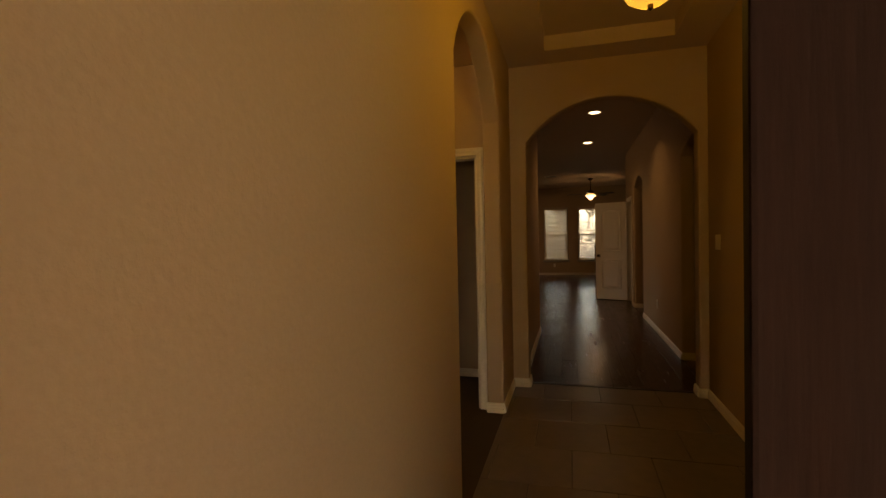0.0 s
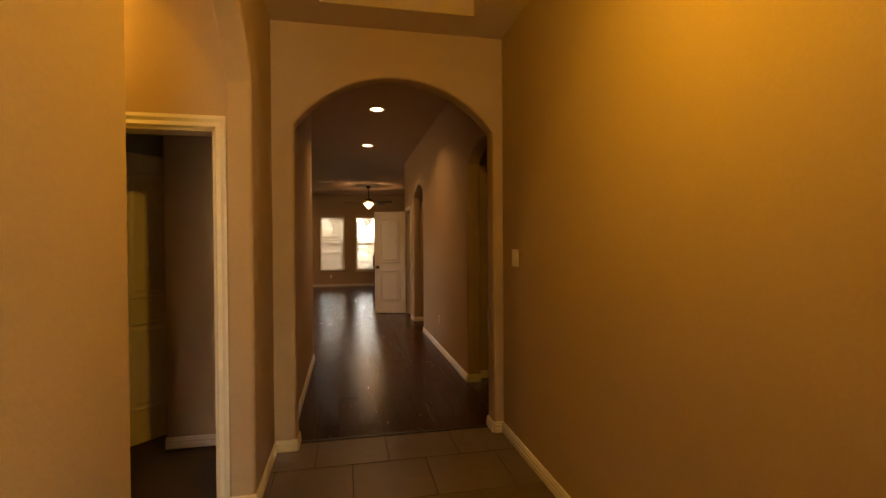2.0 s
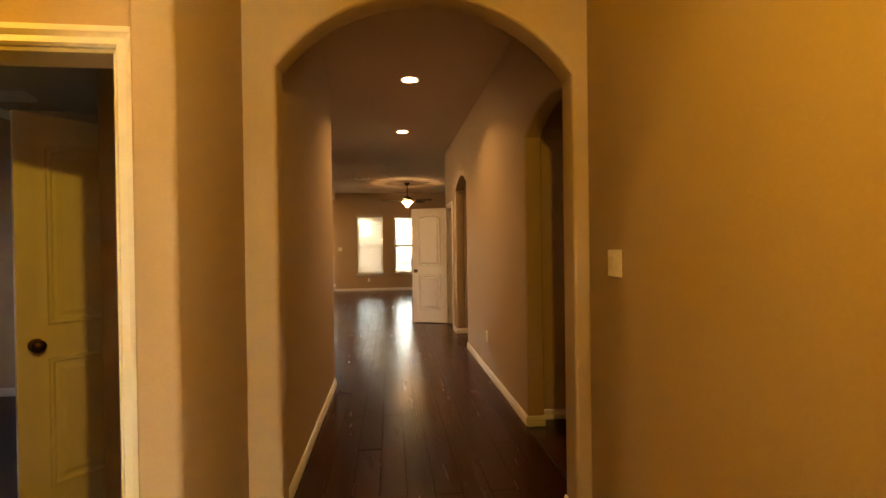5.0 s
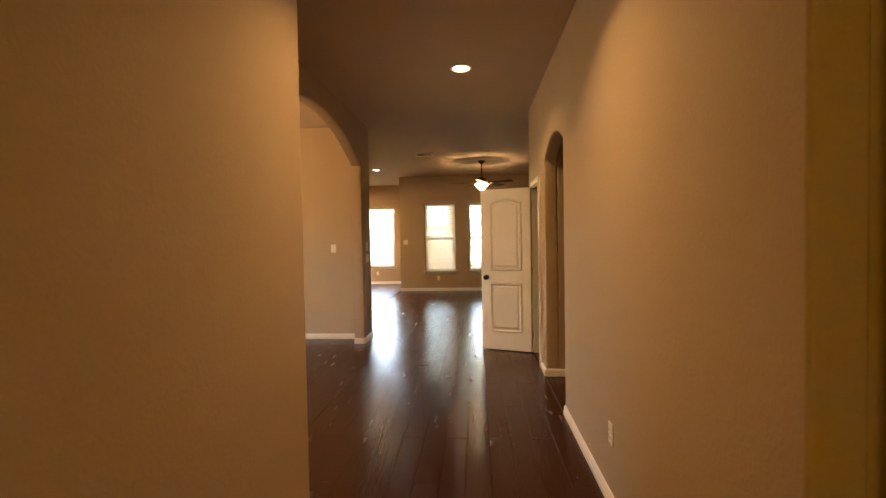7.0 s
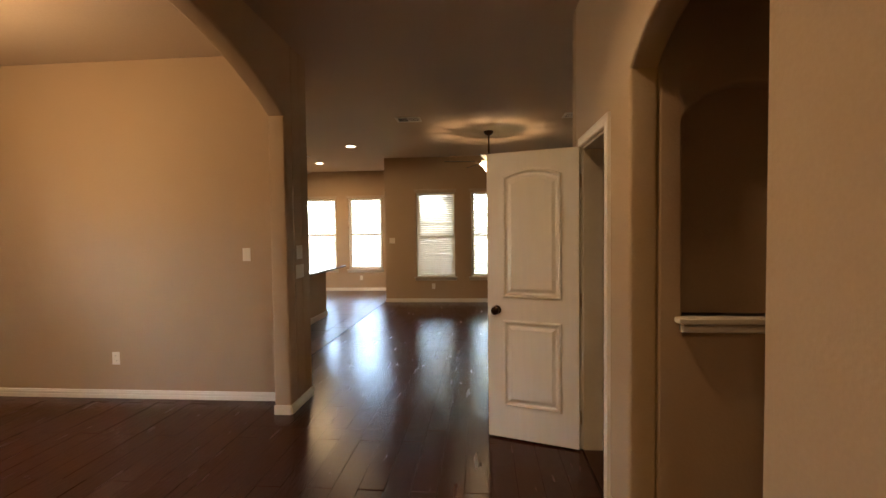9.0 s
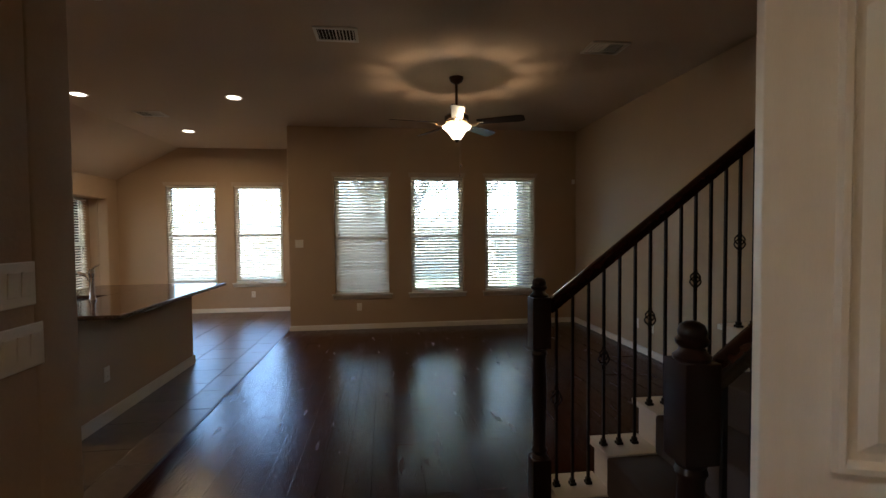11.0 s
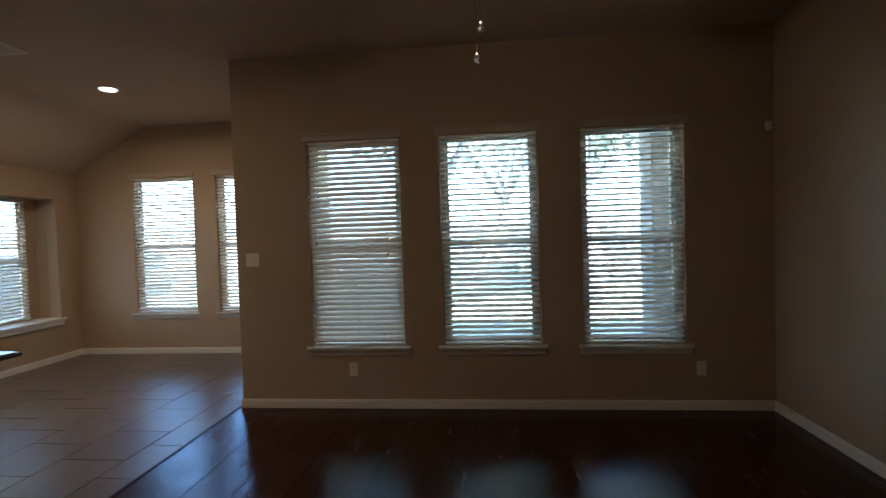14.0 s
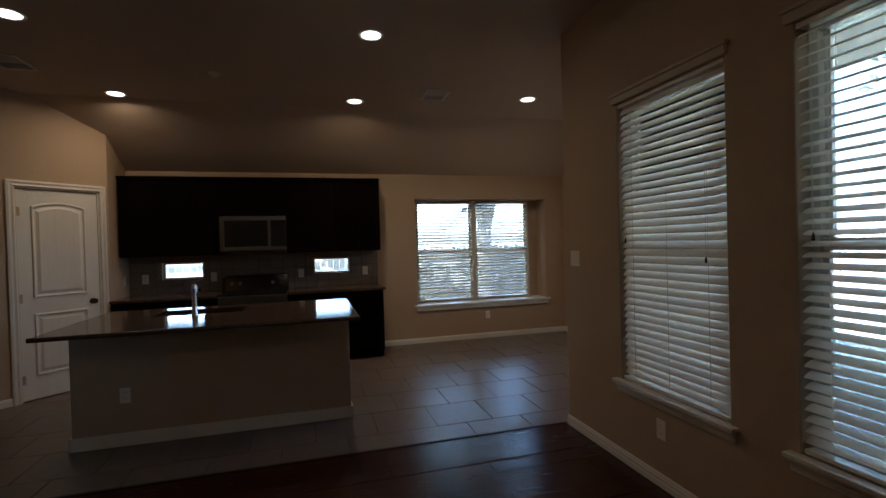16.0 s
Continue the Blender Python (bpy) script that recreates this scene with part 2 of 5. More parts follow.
def wall(name, axis, at, thick, a0, a1, z0=0.0, z1=3.05, holes=(), mat=None, label="tan painted drywall wall", round_edges=0.018):
    """A wall along 'x' or 'y', its face at `at`, thickened by thick. holes: (a0, a1, foot, spring, rise)."""
    bm = bmesh.new()
    cuts = sorted({a0, a1, *[h[0] for h in holes], *[h[1] for h in holes]})
    levels = sorted({z0, z1, *[max(z0, h[2]) for h in holes], *[h[3] for h in holes]})
    verts = {}

    def v(a, z):
        key = (round(a, 5), round(z, 5))
        if key not in verts:
            verts[key] = bm.verts.new((a, 0, z))
        return verts[key]
    for c0, c1 in zip(cuts, cuts[1:]):
        own = [h for h in holes if h[0] <= c0 + 1e-6 and h[1] >= c1 - 1e-6]
        mine = sorted({z0, z1, *[max(z0, h[2]) for h in own], *[h[3] for h in own]})
        for l0, l1 in zip(mine, mine[1:]):
            if any(h[2] <= l0 + 1e-6 and h[3] >= l1 - 1e-6 for h in own):
                continue
            low = [(c0, l0), (c1, l0)]
            for h in own:
                if h[4] and abs(h[3] - l0) < 1e-6:
                    low = arc(c0, c1, l0, h[4])
            between = [l for l in levels if l0 + 1e-6 < l < l1 - 1e-6]
            bm.faces.new([v(*p) for p in low] + [v(c1, l) for l in between] + [v(c1, l1), v(c0, l1)] + [v(c0, l) for l in reversed(between)])
    front = bm.faces[:]
    grown = bmesh.ops.extrude_face_region(bm, geom=front)
    bmesh.ops.translate(bm, vec=(0, 1, 0), verts=[g for g in grown["geom"] if isinstance(g, bmesh.types.BMVert)])
    bmesh.ops.recalc_face_normals(bm, faces=bm.faces[:])
    if round_edges:
        edges = []
        for e in bm.edges:
            if len(e.link_faces) == 2 and abs(e.link_faces[0].normal.dot(e.link_faces[1].normal)) < 0.3:
                p, q = e.verts[0].co, e.verts[1].co
                if abs(p.y - q.y) > 0.5:
                    continue
                mid = (p + q) / 2
                if min(abs(mid.z - z0), abs(mid.z - z1)) > 0.004:
                    edges.append(e)
        for w in bm.verts:
            w.co.y *= abs(thick)
        bmesh.ops.bevel(bm, geom=edges, offset=round_edges, segments=4, affect="EDGES", profile=0.5, clamp_overlap=True)
    else:
        for w in bm.verts:
            w.co.y *= abs(thick)
    lo = at if thick > 0 else at + thick
    if axis == "y":
        for w in bm.verts:
            w.co = Vector((lo + w.co.y, w.co.x, w.co.z))
        bmesh.ops.reverse_faces(bm, faces=bm.faces[:])
    else:
        for w in bm.verts:
            w.co = Vector((w.co.x, lo + w.co.y, w.co.z))
    bmesh.ops.recalc_face_normals(bm, faces=bm.faces[:])
    ob = structure(name, bm, mat or WALL, label, "wall", smooth=True, sharp=27)
    return ob


BASE_PROFILE = ((0, 0), (0.015, 0), (0.015, 0.032), (0.011, 0.037), (0.013, 0.041), (0.013, 0.055), (0.008, 0.062), (0.009, 0.067), (0.005, 0.074), (0, 0.077))


def baseboard(p, q, out):
    """A moulded skirting from p to q at the foot of a wall; out points into the room."""
    p, q, out = Vector((*p, 0)), Vector((*q, 0)), Vector((*out, 0))
    bm = bmesh.new()
    rows = [[bm.verts.new(e + out * d + Vector((0, 0, z + 0.002))) for d, z in BASE_PROFILE] for e in (p, q)]
    n = len(BASE_PROFILE)
    for i in range(n):
        j = (i + 1) % n
        bm.faces.new((rows[0][i], rows[0][j], rows[1][j], rows[1][i]))
    bm.faces.new(rows[0])
    bm.faces.new(rows[1][::-1])
    bmesh.ops.recalc_face_normals(bm, faces=bm.faces[:])
    return structure("baseboard", bm, TRIM, "white moulded baseboard along the wall", "baseboard")

# ---- the plan ----
W = -4.57          # kitchen west wall
E = 3.25           # living room east wall
NORTH = 16.71      # living room window wall
NOOK = 18.66       # breakfast nook north wall
TOP = 3.05
FOY = 2.88         # foyer ceiling
HL, HR = -0.06, 1.52
T = 0.13

# floor slabs under the pieces
structure("floor_wood", merge(box(-1.235, E, 10.3, NORTH, -0.1, -0.012), box(-4.6, 2.7, 4.23, 10.95, -0.1, -0.012), box(E, 4.7, 10.3, 13.2, -0.1, -0.012)), UNDER,
          "dark hand-scraped hardwood floor", "floor")
structure("floor_tile", merge(box(W, -1.235, 11.0, NOOK, -0.1, -0.006), box(-0.14, 1.46, -0.3, 4.23, -0.1, -0.006)), GROUT, "tan ceramic tile floor with grout joints", "floor")
structure("floor_bedroom", box(-4.6, -0.14, 1.6, 6.9, -0.1, 0.0), CARPET, "dark carpet in the side room", "floor")
structure("trim_floor", box(-1.245, -1.225, 11.1, NORTH - 0.02, -0.01, 0.006, 0.003), DARKWOOD, "dark wood transition strip between plank and tile", "trim")
structure("trim_threshold", box(0.0, 1.4, 4.19, 4.23, -0.01, 0.006, 0.003), DARKWOOD, "dark wood transition strip at the arch", "trim")

# ceilings
structure("ceiling_main", merge(box(-3.5, 5.2, 11.0, NOOK + 0.15, TOP, TOP + 0.12), box(-4.75, 5.2, 4.08, 11.0, TOP, TOP + 0.12)), CEIL, "tan textured flat ceiling", "ceiling")
structure("ceiling_slope", prism([(-3.5, TOP), (-3.5, TOP + 0.12), (W - 0.5, 2.34), (W - 0.5, 2.18)], NOOK + 0.15 - 11.0), CEIL, "tan sloped ceiling over the kitchen wall", "ceiling").location.y = 11.0
structure("ceiling_foyer", merge(box(-0.14, 0.19, -0.3, 4.08, FOY, TOP + 0.25), box(1.17, 1.6, -0.3, 4.08, FOY, TOP + 0.25), box(0.19, 1.17, 3.78, 4.08, FOY, TOP + 0.25),
          box(0.19, 1.17, -0.3, 0.55, FOY, TOP + 0.25), box(0.19, 1.17, 0.55, 3.78, FOY + 0.12, TOP + 0.25)), CEIL, "tan foyer ceiling with a shallow tray recess", "ceiling")
structure("ceiling_vestibule", box(-4.7, -0.27, 1.6, 6.95, 2.72, 2.84), CEIL, "tan low ceiling of the side vestibule", "ceiling")

# foyer
wall("wall_foyer_west", "y", -0.14, -T, -0.3, 4.08, 0, TOP, [(1.985, 3.40, 0, 2.24, 0.43)])
wall("wall_foyer_east", "y", 1.46, T, -0.3, 4.08, 0, TOP)
wall("wall_front", "x", -0.30, -0.14, -4.7, 5.2, 0, 3.3, [(0.02, 1.42, 0, 2.06, 0)], label="front wall with the entry opening")
wall("wall_arch", "x", 4.08, 0.15, -0.27, 2.7, 0, TOP + 0.1, [(0.0, 1.39, 0, 2.20, 0.35)], label="tan wall with a wide drywall arch")
wall("wall_vestibule_north", "x", 3.47, T, -4.6, -0.27, 0, 2.72, [(-1.08, -0.335, 0, 2.005, 0)], label="tan vestibule wall with a cased doorway", round_edges=0.0)
wall("wall_vestibule_south", "x", 1.985, -T, -4.6, -0.27, 0, 2.72)
wall("wall_vestibule_west", "y", -1.75, -T, 1.985, 3.47, 0, 2.72)
wall("wall_closet", "x", 4.30, T, -0.88, -0.19, 0, 2.72)
wall("wall_west", "y", -4.6, -T, -0.3, 11.0, 0, TOP + 0.1, [(4.5, 6.2, 0.7, 2.1, 0), (8.5, 9.7, 0.6, 2.2, 0)])

# hall
wall("wall_hall_west", "y", HL, -T, 4.23, 6.62, 0, TOP)
wall("wall_hall_east", "y", HR, T, 4.23, 10.36, 0, TOP, [(4.34, 5.33, 0, 2.18, 0.15), (8.10, 9.13, 0, 2.22, 0.155), (9.50, 10.12, 0, 2.04, 0)],
     label="tan hall wall with two arched openings and a closet doorway")
wall("wall_alcove_north", "x", 5.45, T, 1.65, 2.7, 0, TOP)
wall("wall_alcove_east", "y", 2.6, T, 4.2, 9.4, 0, TOP)
wall("wall_alcove_south", "x", 7.9, -T, 1.65, 2.6, 0, TOP)
wall("wall_niche_north", "x", 9.133, T, 1.65, 2.6, 0, TOP, [(1.76, 2.35, 1.09, 1.99, 0.16)], label="tan alcove wall with an arched display niche")
structure("wall_niche_back", box(1.70, 2.45, 9.263, 9.30, 0.9, 2.4), WALL, "back of the display niche", "wall")
wall("wall_closet_back", "y", 2.5, T, 9.44, 10.4, 0, TOP)
structure("niche_sill", merge(box(1.725, 2.385, 9.075, 9.235, 1.065, 1.09, 0.006), box(1.745, 2.365, 9.10, 9.133, 1.02, 1.065, 0.01)), TRIM, "white moulded niche sill", "sill")

# dining room
wall("wall_dining_arch", "y", -0.73, -0.14, 7.0, 10.75, 0, TOP, [(7.43, 10.60, 0, 2.44, 0.36)], label="tan wall with a wide low dining room arch")
wall("wall_dining_south", "x", 6.91, -0.13, -4.6, -0.45, 0, TOP)
corner = wall("wall_hall_corner", "x", 0.0, T, 0.0, 1.045, 0, TOP, [(0.23, 0.79, 1.09, 1.95, 0.15)], label="tan angled wall with a display niche")
CORNER = pose(HL, 6.62, 0, 0, 0, 129.8)
corner.matrix_basis = CORNER
nb = structure("wall_corner_niche_back", box(0.18, 0.84, T, T + 0.03, 0.95, 2.2), WALL, "back of the angled wall niche", "wall")
nb.matrix_basis = CORNER
cs = structure("corner_sill", merge(box(0.18, 0.84, -0.06, 0.10, 1.065, 1.09, 0.006), box(0.20, 0.82, -0.035, 0.0, 1.01, 1.065, 0.01)), TRIM, "white moulded niche sill", "sill")
cs.matrix_basis = CORNER
wall("wall_dining_north", "x", 10.90, 0.19, -4.6, -0.73, 0, TOP)
structure("wall_pillar", box(-0.87, -0.73, 10.75, 10.90, 0, TOP, 0.0), WALL, "tan drywall pillar beside the dining room arch", "wall")

# kitchen and nook
wall("wall_kitchen_west", "y", W, -0.16, 11.0, NOOK + 0.15, 0, 2.6,
     [(12.98, 13.46, 1.08, 1.30, 0), (14.82, 15.32, 1.08, 1.30, 0), (16.27, 18.35, 0.55, 2.10, 0)], label="tan kitchen wall with a bay window recess", round_edges=0.012)
wall("wall_nook_north", "x", NOOK, 0.15, W - 0.2, -1.05, 0, TOP, [(-3.75, -2.88, 0.55, 2.36, 0), (-2.56, -1.69, 0.55, 2.36, 0)], label="tan breakfast nook wall with two windows", round_edges=0.012)
wall("wall_nook_east", "y", -1.2, 0.15, NORTH + 0.15, NOOK, 0, TOP)
wall("wall_kitchen_south", "x", 12.62, -T, W, -4.0, 0, TOP)
wall("wall_pantry_side", "y", -3.308, -T, 11.09, 11.922, 0, TOP)
pantry = wall("wall_pantry", "x", 0.0, T, 0.0, 0.985, 0, TOP, [(0.165, 0.895, 0, 2.12, 0)], label="tan angled pantry wall with a doorway", round_edges=0.0)
PANTRY = pose(-3.308, 11.922, 0, 0, 0, 135)
pantry.matrix_basis = PANTRY
structure("wall_pantry_back", box(-4.6, -3.45, 11.09, 11.19, 0, TOP), WALL, "inside of the pantry", "wall")

# living room
wall("wall_living_north", "x", NORTH, 0.15, -1.2, E + 0.13, 0, TOP, [(-0.53, 0.28, 0.54, 2.31, 0), (0.62, 1.43, 0.54, 2.31, 0), (1.78, 2.58, 0.54, 2.31, 0)],
     label="tan living room wall with three tall windows", round_edges=0.012)
wall("wall_living_east", "y", E, T, 11.93, NORTH, 0, TOP, [(12.0, 12.96, 0, 2.50, 0.23)], label="tan living room wall with an arched doorway")
wall("wall_passage_north", "x", 13.15, T, E + T, 4.3, 0, TOP, [(3.45, 4.02, 0, 2.04, 0)], label="tan passage wall with a doorway", round_edges=0.0)
wall("wall_passage_east", "y", 4.15, T, 10.3, 13.3, 0, TOP, [(12.02, 12.89, 1.10, 2.42, 0.24)], label="tan passage wall with an arched display niche")
structure("wall_passage_niche_back", box(4.28, 4.35, 11.9, 13.0, 0.9, 2.8), WALL, "back of the passage display niche", "wall")
structure("passage_sill", merge(box(4.09, 4.29, 11.99, 12.93, 1.075, 1.10, 0.006), box(4.12, 4.15, 12.02, 12.90, 1.03, 1.075, 0.01)), TRIM, "white moulded niche sill", "sill")
wall("wall_landing_north", "x", 11.81, 0.12, E - 0.06, 4.15, 0, TOP)
wall("wall_stair_south", "x", 10.36, 0.12, HR, 4.15, 0, TOP)

# skirting
for p, q, out in (((-0.14, -0.1), (-0.14, 1.985), (1, 0)), ((-0.14, 3.40), (-0.14, 4.08), (1, 0)), ((1.46, 0.1), (1.46, 4.08), (-1, 0)), ((-0.14, 4.08), (0, 4.08), (0, -1)), ((1.39, 4.08), (1.46, 4.08), (0, -1)),
                  ((0, 4.08), (0, 4.23), (1, 0)), ((1.39, 4.08), (1.39, 4.23), (-1, 0)), ((-0.27, 3.40), (-0.14, 3.40), (0, -1)),
                  ((HL, 4.23), (HL, 6.62), (1, 0)),
                  ((HR, 5.33), (HR, 8.10), (-1, 0)), ((HR, 9.13), (HR, 9.43), (-1, 0)), ((HR, 10.19), (HR, 10.36), (-1, 0)),
                  ((HR, 5.33), (1.65, 5.33), (0, -1)), ((1.65, 5.45), (2.6, 5.45), (0, -1)), ((2.6, 4.2), (2.6, 5.45), (-1, 0)),
                  ((HR, 9.13), (2.6, 9.13), (0, -1)), ((2.6, 8.0), (2.6, 9.13), (-1, 0)),
                  ((-4.6, 10.90), (-0.87, 10.90), (0, -1)), ((-0.87, 10.60), (-0.73, 10.60), (0, -1)), ((-0.73, 10.60), (-0.73, 11.09), (1, 0)), ((-0.06, 6.62), (-0.73, 7.424), (0.768, 0.640)),
                  ((-4.6, 6.91), (-4.6, 10.90), (1, 0)), ((-4.6, 6.91), (-0.87, 6.91), (0, 1)),
                  ((-1.2, NORTH), (E, NORTH), (0, -1)), ((-1.2, NORTH), (-1.2, NOOK), (-1, 0)), ((W, NOOK), (-1.2, NOOK), (0, -1)), ((W, 15.72), (W, NOOK), (1, 0)),
                  ((E, 12.96), (E, NORTH), (-1, 0)), ((-3.308, 11.09), (-3.308, 11.922), (1, 0)), ((-3.308, 11.922), (-3.376, 11.99), (0.7071, 0.7071)), ((-3.308, 11.09), (-0.73, 11.09), (0, 1)),
                  ((4.15, 11.93), (4.15, 13.15), (-1, 0)), ((-0.88, 4.30), (-0.27, 4.30), (0, -1)), ((-4.6, 6.78), (-0.27, 6.78), (0, -1)), ((-4.6, 3.6), (-4.6, 6.78), (1, 0)),
                  ((-1.75, 3.47), (-1.15, 3.47), (0, -1))):
    baseboard(p, q, out)


# ---- doors ----
def casing(name, a0, a1, top, m, depth=T, width=0.065, label="white moulded door casing"):
    """Door trim round an opening from a0 to a1 in the plane y=0 of m, on the side -y, with the jamb through the wall."""
    bm = bmesh.new()
    prof = [(0.0, 0.0), (0.0, 0.012), (0.008, 0.020), (0.028, 0.015), (0.046, 0.021), (width, 0.017), (width, 0.0)]
    path = [((a0, 0.0), (-1, 0)), ((a0, top), (-1, 1)), ((a1, top), (1, 1)), ((a1, 0.0), (1, 0))]
    rings = [[bm.verts.new((a + d * o, -h, z + d * u)) for d, h in prof] for (a, z), (o, u) in path]
    n = len(prof)
    for r, s in zip(rings, rings[1:]):
        for i in range(n):
            j = (i + 1) % n
            bm.faces.new((r[i], r[j], s[j], s[i]))
    bm.faces.new(rings[0])
    bm.faces.new(rings[-1][::-1])
    bm_box(bm, a0 - 0.004, a0 + 0.014, 0.0, depth, 0, top)
    bm_box(bm, a1 - 0.014, a1 + 0.004, 0.0, depth, 0, top)
    bm_box(bm, a0 - 0.004, a1 + 0.004, 0.0, depth, top - 0.014, top + 0.004)
    bmesh.ops.recalc_face_normals(bm, faces=bm.faces[:])
    ob = structure(name, bm, TRIM, label, "door casing")
    ob.matrix_basis = m
    return ob


def raised_panel(x0, x1, z0, z1, rise, face, out):
    """A moulded door panel with an arched head and plank grooves, on the face y=face, rising along out."""
    def outline(d):
        a, b, lo, hi = x0 + d, x1 - d, z0 + d, z1 - d
        if rise:
            return [(a, lo), (b, lo)] + arc(a, b, hi - rise, rise, 12)[::-1]
        return [(a, lo), (b, lo), (b, hi), (a, hi)]
    bm = bmesh.new()
    loops = []
    for d, h in ((0, 0), (0.005, 0.013), (0.016, 0.014), (0.026, 0.001), (0.040, 0.001), (0.064, 0.012)):
        loops.append([bm.verts.new((x, face + out * h, z)) for x, z in outline(d)])
    n = len(loops[0])
    for r, s in zip(loops, loops[1:]):
        for i in range(n):
            j = (i + 1) % n
            bm.faces.new((r[i], r[j], s[j], s[i]))
    bm.faces.new(loops[-1])
    bmesh.ops.recalc_face_normals(bm, faces=bm.faces[:])
    cuts = max(2, round((x1 - x0 - 0.1) / 0.075))
    lo, hi = z0 + 0.055, z1 - 0.06 - rise * 0.8
    for i in range(1, cuts):
        x = x0 + 0.05 + (x1 - x0 - 0.1) * i / cuts
        bm_box(bm, x - 0.0015, x + 0.0015, face + out * 0.010, face + out * 0.0127, lo, hi)
    return bm


def knob(parent, x, z, thick):
    for s, y in ((-1, 0.0), (1, thick)):
        k = lathe([(0.0, 0), (0.032, 0.0), (0.032, 0.006), (0.012, 0.010), (0.011, 0.028), (0.022, 0.034), (0.030, 0.046), (0.029, 0.056), (0.018, 0.066), (0.0, 0.068)], 18)
        k.transform(pose(x, y, z, 90 if s < 0 else -90))
        part("door_knob", k, BRONZE, parent, "round dark bronze door knob", True)


def door_leaf(name, width, height, m, label, mat=None, group=""):
    """A two-panel arched door leaf from x=0 (hinge) to x=width, 35 mm thick."""
    d = thing(name, label, "door", group=group)
    d.matrix_basis = m
    mat = mat or DOORP
    part("slab", box(0, width, 0, 0.035, 0.012, height, 0.003), mat, d)
    st = 0.115
    for face, out in ((0.0, -1), (0.035, 1)):
        part("panel", raised_panel(st, width - st, 1.02, height - 0.12, 0.045, face, out), mat, d, "arched raised panel with plank grooves")
        part("panel", raised_panel(st, width - st, 0.24, 0.86, 0.0, face, out), mat, d, "square raised panel with plank grooves")
    knob(d, width - 0.07, 0.93, 0.035)
    for z in (0.22, 1.02, height - 0.22):
        h = merge(tube([(-0.004, -0.004, z - 0.045), (-0.004, -0.004, z + 0.045)], 0.007, 8), box(-0.003, 0.03, -0.002, 0.0, z - 0.044, z + 0.044))
        part("hinge", h, BRASSY, d, "brass butt hinge")
    return d


casing("trim_vestibule_door", -1.08, -0.335, 2.005, pose(0, 3.47, 0))
casing("trim_closet_door", 9.50, 10.12, 2.04, Matrix(((0, 1, 0, HR), (1, 0, 0, 0), (0, 0, 1, 0), (0, 0, 0, 1))))
casing("trim_pantry_door", 0.165, 0.895, 2.12, PANTRY)
casing("trim_passage_door", 3.45, 4.02, 2.04, pose(0, 13.15, 0))


def leaf_pose(hinge, free):
    d = math.degrees(math.atan2(free[1] - hinge[1], free[0] - hinge[0]))
    return pose(hinge[0], hinge[1], 0, 0, 0, d)


door_leaf("closet_door", 0.64, 2.04, leaf_pose((1.50, 10.11), (0.90, 10.32)), "white two-panel interior door standing open into the hall")
door_leaf("bedroom_closet_door", 0.68, 2.03, leaf_pose((-0.78, 4.78), (-1.247, 4.28)), "white two-panel door standing ajar in the side room")
door_leaf("pantry_door", 0.70, 2.10, PANTRY @ pose(0.18, 0.012, 0), "closed white two-panel pantry door with dark knob")
door_leaf("front_door", 0.89, 2.04, leaf_pose((1.33, -0.10), (0.46, 0.10)), "dark mahogany front door standing half open", FRONTDOOR)
door_leaf("passage_door", 0.54, 2.02, pose(3.465, 13.19, 0), "closed white two-panel door in the passage")


# ---- windows ----
def window_unit(name, width, height, m, label="white vinyl single-hung window", parts=1):
    """A single-hung window in the plane y=0 of m, x from 0, z from 0, with frame, sashes, panes."""
    w = thing(name, label, "window", kind="structure")
    w.matrix_basis = m
    each = width / parts
    for k in range(parts):
        o = k * each
        f = 0.04
        part("window_frame", merge(box(o, o + f, 0, 0.07, 0, height, 0.004), box(o + each - f, o + each, 0, 0.07, 0, height, 0.004), box(o + f, o + each - f, 0, 0.07, 0, f, 0.004),
                                   box(o + f, o + each - f, 0, 0.07, height - f, height, 0.004)), VINYL, w)
        mid = height * 0.49
        part("meeting_rail", box(o + f, o + each - f, 0.01, 0.05, mid - 0.025, mid + 0.025, 0.004), VINYL, w)
        for z0, z1, y in ((f, mid - 0.025, 0.02), (mid + 0.025, height - f, 0.045)):
            part("sash", merge(box(o + f, o + f + 0.025, y - 0.012, y + 0.012, z0, z1), box(o + each - f - 0.025, o + each - f, y - 0.012, y + 0.012, z0, z1)), VINYL, w)
            g = part("pane", box(o + f + 0.02, o + each - f - 0.02, y - 0.002, y + 0.002, z0, z1), GLASS, w)
            g.visible_shadow = False
        part("insect_screen", box(o + f, o + each - f, 0.064, 0.0655, f, mid), SCREEN, w, "grey insect screen over the lower sash")
    return w


